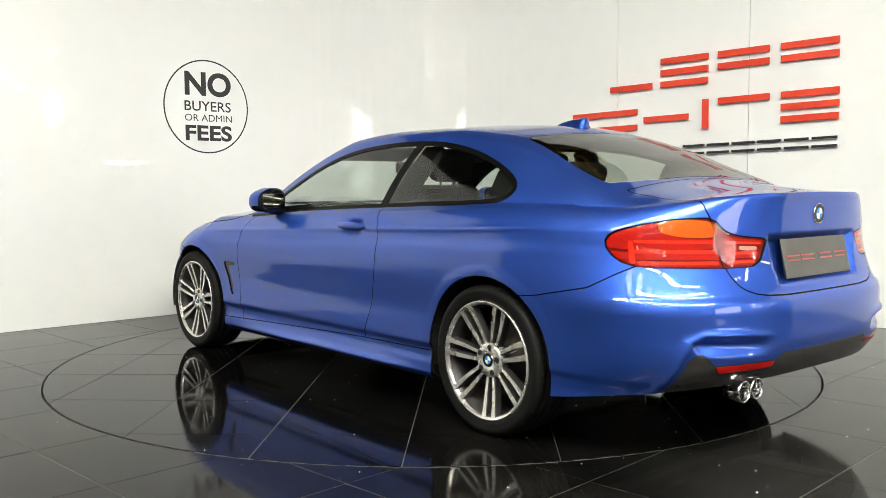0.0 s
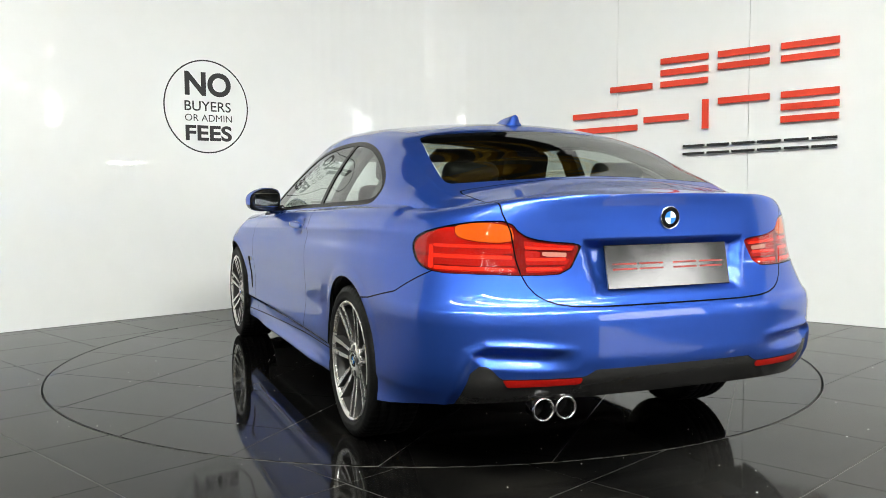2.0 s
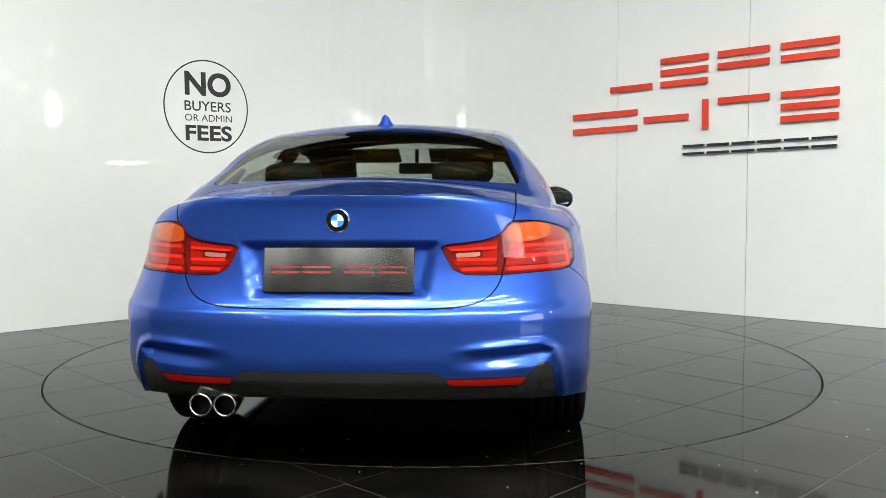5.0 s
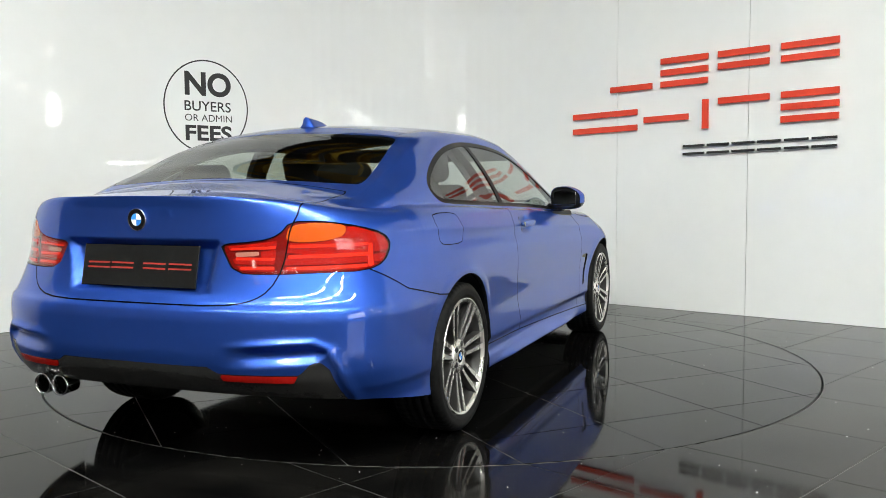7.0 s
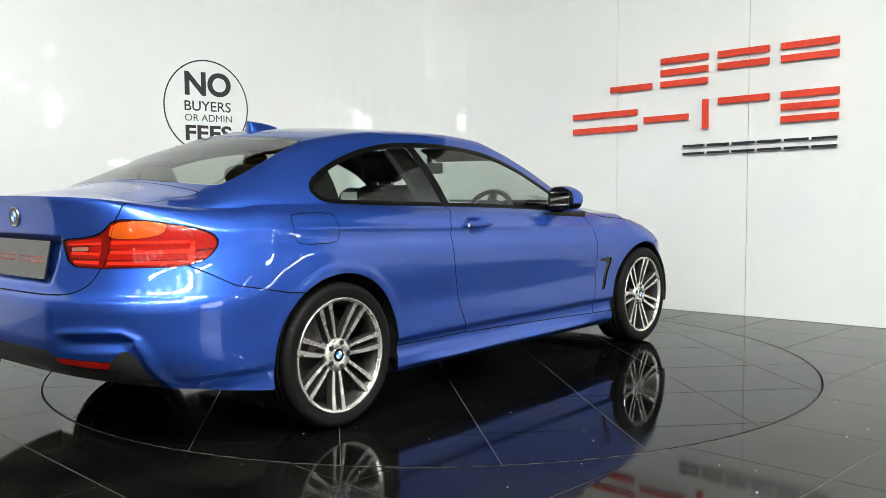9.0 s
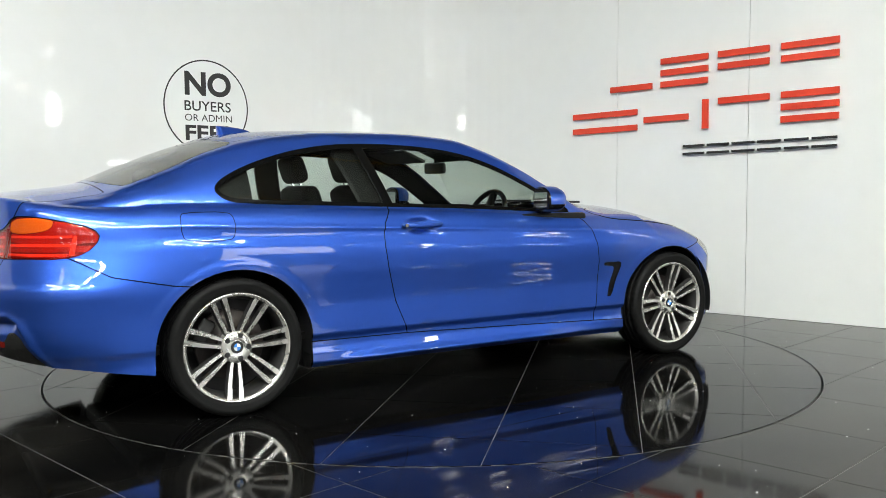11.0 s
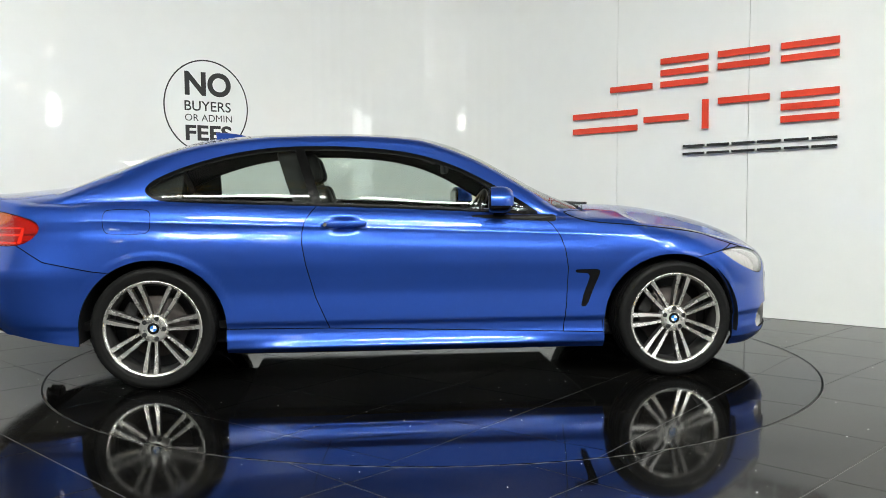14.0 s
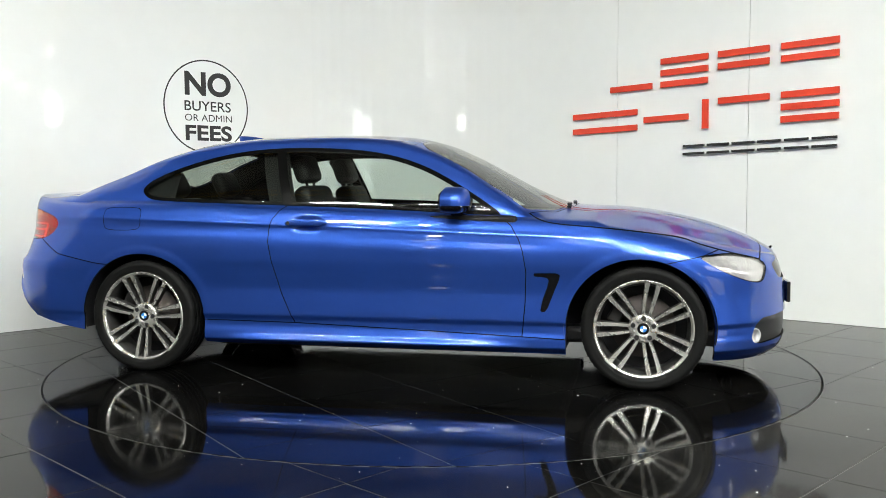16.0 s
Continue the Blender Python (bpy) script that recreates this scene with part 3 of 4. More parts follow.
ARCH_X, ARCH_RX, ARCH_RZ = (-1.403, 1.385), 0.376, 0.361


def ease(t):
    t = np.clip(t, 0, 1)
    return t * t * (3 - 2 * t)


def half_width(x, z, zb):
    """Half the body's width at x and height z, before the corners are rounded."""
    m, yb = max_y(x), belt_y(x)
    z_turn = 0.80 * zb + 0.0
    t = np.clip((z - z_turn) / np.maximum(zb - z_turn, 1e-3), 0, 1)
    k = np.clip((z - 0.58) / 0.26, 0, 1)
    m = m - tail_in(x) * k * k * (3 - 2 * k)
    y0 = m - tuck(z) * (0.35 + 0.65 * ease((x + 2.1) / 1.1))
    y = y0 - (y0 - yb) * (1 - np.sqrt(np.maximum(1 - t ** 2.3, 0)))
    # pressed line along the flank with a hollow under it
    on = ease((x + 2.1) / 0.7) * ease((1.35 - x) / 0.7)
    zc = 0.829 - 0.036 * np.clip(x, -1.6, 1.5)
    y = y + on * (0.006 * np.exp(-((z - zc) / 0.011) ** 2) - 0.006 * np.exp(-((z - zc + 0.050) / 0.032) ** 2))
    # blade along the side skirt that runs out at both ends
    y = y + 0.022 * np.exp(-((z - 0.207) / 0.024) ** 2) * ease((x + 0.98) / 0.35) * ease((0.88 - x) / 0.5)
    # hollow behind the door handle
    y = y - 0.022 * np.exp(-(((x + 0.41) / 0.070) ** 4 + ((z - 0.855) / 0.036) ** 4))
    # wheel-arch lips
    for ax in ARCH_X:
        r = np.hypot((x - ax) / ARCH_RX, (z - HUB_Z) / ARCH_RZ) * ARCH_RZ - ARCH_RZ
        y = y + 0.004 * (1 - ease((r - 0.020) / 0.034)) * ease((z - 0.34) / 0.22)
    return y


def skin():
    """The left half of the car's outer skin as a grid: places, and the way round the plan."""
    a = np.linspace(0, 1, 84)
    rear_a = (1 - a) * math.pi / 2           # from the tail's middle to the flank
    front_a = a[1:] * math.pi / 2
    xs_mid = np.linspace(0, 1, 176)
    nv, nt = 96, 46
    rows = []
    kinds = [("r", q) for q in rear_a[:-1]] + [("m", q) for q in xs_mid] + [("f", q) for q in front_a]
    for kind, q in kinds:
        v = np.linspace(0, 1, nv)
        n = 3.0
        # belt end of this column
        if kind == "r":
            cs, sn = math.cos(q) ** (2 / n), math.sin(q) ** (2 / n)
            zb0 = 0.970 + 0.054 * (1 - cs ** 5)
            zl = float(low_z(-2.46 + REAR_L * (1 - sn)))
            z = zl + (zb0 - zl) * v
            xr = rear_x(z) 
            x = xr + REAR_L * (1 - sn)
            y = half_width(x, z, zb0) * cs
        elif kind == "f":
            cs, sn = math.cos(q) ** (2 / 2.5), math.sin(q) ** (2 / 2.5)
            xe = 2.18 - FRONT_L * (1 - sn)
            zb0 = float(belt_z(xe)) + 0.03 * (1 - cs)
            zl = float(low_z(xe))
            z = zl + (zb0 - zl) * v
            x = front_x(z) - FRONT_L * (1 - sn)
            y = half_width(x, z, zb0) * cs
        else:
            # straight run between the two corner zones, whose ends shift with height
            x_guess = (-2.4 + REAR_L) * (1 - q) + (2.0 - FRONT_L) * q
            for _ in range(3):
                zb0 = float(belt_z(x_guess))
                x_guess = (float(rear_x(zb0)) + REAR_L) * (1 - q) + (float(front_x(zb0)) - FRONT_L) * q
            zl = float(low_z(x_guess))
            z = zl + (zb0 - zl) * v
            x = (rear_x(z) + REAR_L) * (1 - q) + (front_x(z) - FRONT_L) * q
            y = half_width(x, z, zb0)
        side = np.stack([x, y, z], 1)
        xb, yb, zb = side[-1]
        # the top: belt, rail, middle
        g = float(cabin(xb))
        zc = float(mid_z(xb))
        zc = max(zc, zb + 0.001)
        yr = (1 - g) * 0.72 * yb + g * min(float(rail_y(xb)), yb * 0.97)
        zr_flat = zb + (zc - zb) * (1 - 0.72 ** 2)
        zr = (1 - g) * zr_flat + g * max(float(rail_z(xb)), zb + 0.004)
        S, R = np.array([yb, zb]), np.array([yr, zr])
        w = np.linspace(0, 1, nt)[1:]
        cut = 0.11
        top = []
        lift = (zc - zr)
        A = R + (S - R) * cut
        yB = yr * (1 - 0.12)
        B = np.array([yB, zc - lift * (yB / yr) ** 2 if yr > 1e-6 else zc])
        for k in w:
            if k < 0.42:
                t = k / 0.42
                P = S + (A - S) * t
                bow = 0.018 * g * 4 * t * (1 - t)
                P = P + np.array([bow, 0.3 * bow])
            elif k < 0.60:
                t = (k - 0.42) / 0.18
                P = (1 - t) ** 2 * A + 2 * t * (1 - t) * R + t * t * B
            else:
                t = (k - 0.60) / 0.40
                yy = yB * (1 - t)
                P = np.array([yy, zc - lift * (yy / yr) ** 2 if yr > 1e-6 else zc])
            top.append((xb, P[0], P[1]))
        rows.append(np.vstack([side, np.array(top)]))
    G = np.array(rows)
    G[0, :, 1] = 0
    G[-1, :, 1] = 0
    return G, nv


def hollow(G):
    """Press the plate's recess, the bumper's corner folds and the tail's lip into the skin."""
    x, y, z = G[..., 0].copy(), G[..., 1], G[..., 2]
    tail = x < -2.0
    rec = poly_field(y, z, [(-0.5, 0.675), (0.305, 0.675), (0.345, 0.85), (0.34, 0.868), (-0.5, 0.868)])
    x += np.where(tail, 0.035 * np.clip(-rec / 0.03, 0, 1), 0)
    fold = poly_field(y, z, [(0.30, 0.42), (0.70, 0.44), (0.748, 0.49), (0.70, 0.518), (0.32, 0.498)])
    fade = ease((y - 0.36) / 0.20)
    x += np.where(tail, 0.024 * fade * np.clip(-fold / 0.032, 0, 1), 0)
    # pressed ridge over the valance that turns down at the corners
    ridge = [(0.34, 0.494), (0.60, 0.514), (0.69, 0.514), (0.74, 0.487), (0.762, 0.43), (0.79, 0.25)]
    d = np.full(x.shape, 9.0)
    for (ay, az), (by, bz) in zip(ridge, ridge[1:]):
        k = np.clip(((y - ay) * (by - ay) + (z - az) * (bz - az)) / ((by - ay) ** 2 + (bz - az) ** 2), 0, 1)
        d = np.minimum(d, np.hypot(y - ay - k * (by - ay), z - az - k * (bz - az)))
    x -= np.where(tail, 0.014 * fade * np.exp(-(d / 0.015) ** 2), 0)
    G[..., 0] = x
    return G


def grid_normals(G):
    du = np.gradient(G, axis=0)
    dv = np.gradient(G, axis=1)
    n = np.cross(du, dv)
    ln = np.linalg.norm(n, axis=2, keepdims=True)
    n = n / np.maximum(ln, 1e-9)
    c = G - np.array([0, 0, 0.5])
    flip = np.sign((n * c).sum(2).mean())
    return n * flip


class Skin:
    """Triangles with a normal and the way round the plan at each corner."""

    def __init__(self, V, N, S, T):
        self.V, self.N, self.S, self.T = V, N, S, T

    def clip(self, f, keep_below, level):
        """What lies below (or above) a level of the field f."""
        g = (f - level) if keep_below else (level - f)
        T = self.T
        ins = g[T] <= 0
        cnt = ins.sum(1)
        full = T[cnt == 3]
        V, N, S = [self.V], [self.N], [self.S]
        base = len(self.V)
        tris = [full]
        for want in (1, 2):
            t = T[cnt == want]
            if not len(t):
                continue
            i = ins[cnt == want]
            odd = np.argmax(i if want == 1 else ~i, axis=1)
            k = np.arange(len(t))
            a, b, c = t[k, odd], t[k, (odd + 1) % 3], t[k, (odd + 2) % 3]

            def cross(p, q):
                w = (g[p] / (g[p] - g[q]))
                return (self.V[p] + (self.V[q] - self.V[p]) * w[:, None], self.N[p] + (self.N[q] - self.N[p]) * w[:, None], self.S[p] + (self.S[q] - self.S[p]) * w)
            ab, ac = cross(a, b), cross(a, c)
            for m in (ab, ac):
                V.append(m[0]), N.append(m[1]), S.append(m[2])
            n = len(t)
            iab, iac = base + k, base + n + k
            base += 2 * n
            if want == 1:
                tris.append(np.stack([a, iab, iac], 1))
            else:
                tris.append(np.stack([iab, b, c], 1))
                tris.append(np.stack([iab, c, iac], 1))
        V, N, S, T = np.vstack(V), np.vstack(N), np.concatenate(S), np.vstack(tris)
        used, inv = np.unique(T.ravel(), return_inverse=True)
        return Skin(V[used], N[used], S[used], inv.reshape(-1, 3))

    def split(self, fn, gap=0.0026):
        """Inside and outside of an outline, with a shut line between them."""
        f = fn(self)
        inner = self.clip(f, True, -gap)
        outer = self.clip(f, False, gap)
        return inner, outer

    def moved(self, d):
        return Skin(self.V + self.N * d, self.N, self.S, self.T)

    def mirrored(self):
        m = np.array([1, -1, 1.0])
        return Skin(self.V * m, self.N * m, self.S, self.T[:, ::-1])

    def joined(self, other):
        return Skin(np.vstack([self.V, other.V]), np.vstack([self.N, other.N]), np.concatenate([self.S, other.S]), np.vstack([self.T, other.T + len(self.V)]))

    def whole(self):
        return self.joined(self.mirrored())


def skin_part(name, sk, mat, parent, label="", thick=0.0):
    """A panel as a mesh with its normals, and a returned edge where it has thickness."""
    V, N, T = sk.V, sk.N, sk.T
    if not len(T):
        return None
    key = np.round(V, 5)
    _, first, inv = np.unique(key, axis=0, return_index=True, return_inverse=True)
    V, N = V[first], N[first]
    T = inv.ravel()[T]
    T = T[(T[:, 0] != T[:, 1]) & (T[:, 1] != T[:, 2]) & (T[:, 0] != T[:, 2])]
    N = N / np.maximum(np.linalg.norm(N, axis=1, keepdims=True), 1e-9)
    # winding along the normal
    fn = np.cross(V[T[:, 1]] - V[T[:, 0]], V[T[:, 2]] - V[T[:, 0]])
    bad = (fn * (N[T[:, 0]] + N[T[:, 1]] + N[T[:, 2]])).sum(1) < 0
    T[bad] = T[bad][:, ::-1]
    n_top = len(V)
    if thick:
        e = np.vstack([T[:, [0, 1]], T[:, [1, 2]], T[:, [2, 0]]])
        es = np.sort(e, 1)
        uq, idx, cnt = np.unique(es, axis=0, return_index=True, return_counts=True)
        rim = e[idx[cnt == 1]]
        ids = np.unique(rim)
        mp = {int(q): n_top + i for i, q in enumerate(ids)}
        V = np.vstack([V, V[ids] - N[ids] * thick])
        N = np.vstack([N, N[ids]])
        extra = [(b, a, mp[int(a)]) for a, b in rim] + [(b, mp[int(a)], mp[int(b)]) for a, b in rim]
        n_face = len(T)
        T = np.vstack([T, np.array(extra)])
    me = bpy.data.meshes.new(name)
    me.vertices.add(len(V))
    me.vertices.foreach_set("co", V.astype(np.float32).ravel())
    me.loops.add(len(T) * 3)
    me.loops.foreach_set("vertex_index", T.astype(np.int32).ravel())
    me.polygons.add(len(T))
    me.polygons.foreach_set("loop_start", np.arange(len(T), dtype=np.int32) * 3)
    me.update()
    me.validate()
    me.shade_smooth()
    if len(me.vertices) == len(V):
        me.normals_split_custom_set_from_vertices([tuple(q) for q in N])
    me.materials.append(mat)
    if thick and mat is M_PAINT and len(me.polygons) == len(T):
        # black on the returned edges puts the shut lines' shade into the colour
        me.materials.append(M_GAPSHADE)
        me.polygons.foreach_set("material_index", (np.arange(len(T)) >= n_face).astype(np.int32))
    ob = new(name, me)
    ob.parent = parent
    if label:
        tagged(ob, label)
    return ob


DLO = smooth_poly([(-1.475, 1.062), (-1.42, 0.990), (-1.28, 0.976), (-0.64, 0.955), (0.0, 0.932), (0.60, 0.898), (0.675, 0.902), (0.565, 0.975), (0.42, 1.065), (0.20, 1.180), (-0.05, 1.252), (-0.35, 1.280), (-0.62, 1.284), (-0.85, 1.270), (-1.08, 1.228), (-1.32, 1.150)], 2)


# lenses of a tail lamp: way round the plan and height
LENSES = [
    ("amber_lens", M_AMBER, smooth_poly([(0.655, 0.942), (0.632, 0.905), (0.632, 0.888), (0.70, 0.880), (0.82, 0.888), (0.885, 0.905), (0.90, 0.945), (0.80, 0.952)], 1)),
    ("red_lens", M_TAILMID, smooth_poly([(0.905, 0.945), (0.89, 0.902), (0.82, 0.885), (0.70, 0.876), (0.63, 0.882), (0.63, 0.835), (1.08, 0.840), (1.10, 0.86), (1.07, 0.90)], 1)),
    ("red_lens", M_TAILMID, [(0.625, 0.829), (0.615, 0.803), (1.045, 0.806), (1.075, 0.832)]),
    ("red_lens", M_TAILMID, [(0.612, 0.798), (0.607, 0.781), (0.94, 0.783), (1.03, 0.800)]),
    ("red_lens", M_TAILMID, [(0.395, 0.868), (0.41, 0.852), (0.588, 0.862), (0.592, 0.888), (0.52, 0.878)]),
    ("reverse_lens", M_PALE, [(0.425, 0.846), (0.43, 0.832), (0.52, 0.835), (0.52, 0.850)]),
    ("red_lens", M_TAILMID, [(0.53, 0.851), (0.53, 0.830), (0.585, 0.830), (0.586, 0.856)]),
    ("red_lens", M_TAILMID, [(0.415, 0.826), (0.425, 0.806), (0.578, 0.806), (0.582, 0.825)]),
    ("red_lens", M_TAILMID, [(0.432, 0.800), (0.44, 0.783), (0.572, 0.780), (0.576, 0.800)]),
    ("light_bar", M_TAIL, [(0.64, 0.862), (0.64, 0.873), (0.98, 0.875), (0.98, 0.864)]),
    ("light_bar", M_TAIL, [(0.635, 0.826), (0.635, 0.838), (0.985, 0.840), (0.985, 0.828)]),
    ("light_bar", M_TAIL, [(0.62, 0.786), (0.62, 0.797), (0.96, 0.799), (0.96, 0.788)]),
    ("light_bar", M_TAIL, [(0.965, 0.79), (0.985, 0.872), (1.003, 0.872), (0.990, 0.79)]),
    ("light_bar", M_TAIL, [(0.40, 0.853), (0.41, 0.861), (0.587, 0.869), (0.587, 0.859)]),
    ("light_bar", M_TAIL, [(0.425, 0.820), (0.43, 0.830), (0.582, 0.829), (0.582, 0.819)]),
    ("light_bar", M_TAIL, [(0.44, 0.788), (0.44, 0.797), (0.576, 0.797), (0.576, 0.787)]),
]


def side_xz(poly, ymin):
    return lambda s: np.maximum(poly_field(s.V[:, 0], s.V[:, 2], poly), ymin - s.V[:, 1])


def rear_sz(poly):
    return lambda s: poly_field(s.S, s.V[:, 2], poly)


def build_car():
    car = new("car")
    tagged(car, "blue metallic two-door coupe parked on the turntable", "car")
    G, nv = skin()
    G = hollow(G)
    N = grid_normals(G)
    nu, nw = G.shape[:2]
    # way round the plan at mid height, from the tail's middle
    mid = G[:, 47]
    S = np.concatenate([[0], np.cumsum(np.linalg.norm(np.diff(mid[:, :2], axis=0), axis=1))])
    SS = np.repeat(S[:, None], nw, 1)
    i = np.arange(nu * nw).reshape(nu, nw)
    q = np.stack([i[:-1, :-1], i[1:, :-1], i[1:, 1:], i[:-1, 1:]], -1).reshape(-1, 4)
    T = np.vstack([q[:, [0, 1, 2]], q[:, [0, 2, 3]]])
    full = Skin(G.reshape(-1, 3), N.reshape(-1, 3), SS.ravel(), T)

    def arch(s):
        x, z = s.V[:, 0], s.V[:, 2]
        f = 1e9
        for ax in ARCH_X:
            # a round opening that runs straight down to the sill
            d = np.where(z > HUB_Z, np.hypot((x - ax) / ARCH_RX, (z - HUB_Z) / ARCH_RZ) * ARCH_RX, np.abs(x - ax)) - ARCH_RX
            f = np.minimum(f, d)
        return f
    body = full.clip(arch(full), False, 0.0)

    # glass
    glass_side, body = body.split(side_xz(DLO, 0.42), 0.0)
    ws = lambda s: np.maximum.reduce([poly_field(s.V[:, 0], s.V[:, 1], [(0.12, -1), (0.14, 0.40), (0.20, 0.515), (0.42, 0.585), (0.66, 0.66), (0.80, 0.70), (0.92, 0.60), (1.0, 0.3), (1.01, -1)]), 0.9 - s.V[:, 2]])
    windscreen, body = body.split(ws, 0.002)
    rw = lambda s: np.maximum.reduce([poly_field(s.V[:, 0], s.V[:, 1], [(-1.335, -1), (-1.33, 0.20), (-1.31, 0.40), (-1.285, 0.49), (-1.31, 0.534), (-1.50, 0.575), (-1.80, 0.625), (-1.835, 0.61), (-1.86, 0.50), (-1.885, 0.3), (-1.895, -1)]), 1.0 - s.V[:, 2]])
    rear_window, body = body.split(rw, 0.002)

    # black copy set inside the skin, standing in for shade behind the gaps
    inner = body.moved(-0.014)

    # outer panels
    hood_z = curve_fn([(0.775, 0.93), (0.85, 0.885), (0.93, 0.862), (1.19, 0.838), (1.51, 0.80), (1.595, 0.784), (1.691, 0.751), (1.846, 0.706), (2.0, 0.665), (2.06, 0.64)])
    hood_plan = [(1.03, -1), (1.02, 0.3), (0.94, 0.62), (0.85, 0.70), (0.79, 0.76), (0.79, 1.0), (1.97, 1.0), (2.0, 0.6), (2.04, 0.3), (2.06, -1)]
    hood, body = body.split(lambda s: np.maximum(poly_field(s.V[:, 0], s.V[:, 1], hood_plan), hood_z(s.V[:, 0]) - s.V[:, 2]), 0.003)
    roof, body = body.split(lambda s: np.maximum.reduce([poly_field(s.V[:, 0], s.V[:, 1], [(0.10, -1), (0.12, 0.50), (-0.3, 0.52), (-0.8, 0.52), (-1.262, 0.505), (-1.29, 0.40), (-1.31, 0.20), (-1.315, -1)]), 1.2 - s.V[:, 2]]), 0.0015)
    lid = lambda s: np.maximum(poly_field(s.V[:, 1], s.V[:, 2], [(-1, 0.641), (0.30, 0.642), (0.40, 0.646), (0.455, 0.654), (0.495, 0.668), (0.522, 0.686), (0.545, 0.715), (0.560, 0.75), (0.572, 0.80), (0.585, 0.90), (0.605, 0.96), (0.615, 1.2), (-1, 1.2)]), s.V[:, 0] + 1.915)
    trunk, body = body.split(lid)
    # sides
    col = np.abs(G[:nu // 2, 78, 0] + 1.985).argmin()
    TIP = S[col]
    way = lambda v: v if v < 0.6 else 0.6 + (v - 0.6) * (TIP - 0.6) / 0.5
    LAMP = smooth_poly([(0.37, 0.875), (0.385, 0.850), (0.42, 0.775), (0.55, 0.770), (0.75, 0.775), (0.95, 0.775), (1.05, 0.80), (1.11, 0.86), (1.08, 0.905), (0.95, 0.935), (0.80, 0.955), (0.66, 0.955), (0.60, 0.905), (0.52, 0.885)], 1)
    LAMP = [(way(a), b - 0.020) for a, b in LAMP]
    lamp, body = body.split(rear_sz(LAMP), 0.002)
    lamp_in, trunk = trunk.split(rear_sz(LAMP), 0.002)
    sill, body = body.split(lambda s: np.maximum.reduce([poly_field(s.V[:, 0], s.V[:, 2], [(-1.2, 0.0), (1.2, 0.0), (1.2, 0.247), (-0.49, 0.303), (-1.2, 0.312)])]))
    rbump, body = body.split(lambda s: np.maximum(poly_field(s.V[:, 0], s.V[:, 2], [(-3, 0.0), (-1.60, 0.0), (-1.60, 0.615), (-1.70, 0.625), (-1.95, 0.675), (-2.06, 0.735), (-2.12, 0.765), (-3, 0.765)]), -3))
    door, body = body.split(side_xz([(-0.47, 0.0), (-0.493, 0.313), (-0.563, 0.472), (-0.611, 0.645), (-0.630, 0.753), (-0.629, 0.82), (-0.615, 0.875), (-0.583, 0.921), (-0.545, 0.965), (-0.52, 0.99), (0.0, 0.965), (0.50, 0.935), (0.62, 0.912), (0.655, 0.900), (0.721, 0.845), (0.762, 0.78), (0.785, 0.715), (0.803, 0.608), (0.797, 0.427), (0.779, 0.253), (0.775, 0.0)], 0.5))
    fbump, body = body.split(lambda s: poly_field(s.V[:, 0], s.V[:, 2], [(1.385, 0.0), (3, 0.0), (3, 0.80), (1.90, 0.76), (1.69, 0.694), (1.60, 0.676), (1.50, 0.655), (1.45, 0.55)]))
    HEAD = smooth_poly([(1.675, 0.693), (1.75, 0.700), (1.823, 0.704), (1.913, 0.692), (1.99, 0.668), (2.035, 0.64), (2.03, 0.592), (2.01, 0.548), (1.948, 0.555), (1.864, 0.587), (1.79, 0.621), (1.728, 0.658)], 1)
    head_f = lambda s: np.maximum(poly_field(s.V[:, 0], s.V[:, 2], HEAD), 0.34 - s.V[:, 1])
    headlamp, fbump = fbump.split(head_f)
    head2, body = body.split(head_f)
    headlamp = headlamp.joined(head2)
    intake, fbump = fbump.split(lambda s: np.maximum(poly_field(s.V[:, 0], s.V[:, 2], smooth_poly([(1.985, 0.222), (1.955, 0.255), (1.965, 0.30), (1.99, 0.345), (2.03, 0.368), (2.4, 0.37), (2.4, 0.235), (2.08, 0.232)], 1)), 0.05 - s.V[:, 1]), 0.0)
    grille, fbump = fbump.split(lambda s: np.maximum(poly_field(s.V[:, 1], s.V[:, 2], smooth_poly([(0.03, 0.545), (0.42, 0.545), (0.50, 0.60), (0.46, 0.645), (0.03, 0.66)], 1)), 1.7 - s.V[:, 0]), 0.0)
    fender, quarter = body.split(lambda s: 0.70 - s.V[:, 0] + 0 * s.V[:, 1], 0.0)
    vent, fender = fender.split(side_xz([(0.846, 0.601), (0.965, 0.603), (0.980, 0.592), (0.976, 0.568), (0.952, 0.510), (0.918, 0.420), (0.900, 0.394), (0.876, 0.398), (0.890, 0.465), (0.914, 0.530), (0.922, 0.562), (0.914, 0.578), (0.842, 0.584)], 0.5), 0.0)
    flap, quarter_r = quarter.split(side_xz(smooth_poly([(-1.63, 0.945), (-1.43, 0.945), (-1.405, 0.92), (-1.405, 0.84), (-1.43, 0.815), (-1.62, 0.815), (-1.645, 0.84), (-1.65, 0.92)], 1), 0.5), 0.0018)
    # lower dark valance of the rear bumper and its red reflectors
    VAL = [(-1, 0.0), (-1, 0.427), (0.325, 0.427), (0.345, 0.415), (0.366, 0.404), (0.64, 0.402), (0.655, 0.412), (0.685, 0.445), (0.712, 0.447), (0.735, 0.42), (0.757, 0.27), (0.77, 0.0)]
    val, rbump = rbump.split(lambda s: np.maximum(poly_field(s.V[:, 1], s.V[:, 2], VAL), s.V[:, 0] + 1.95), 0.001)
    REF = [(0.370, 0.401), (0.640, 0.400), (0.622, 0.374), (0.378, 0.379)]
    refl, val = val.split(lambda s: poly_field(s.V[:, 1], s.V[:, 2], REF), 0.001)

    W = lambda s: s.whole()
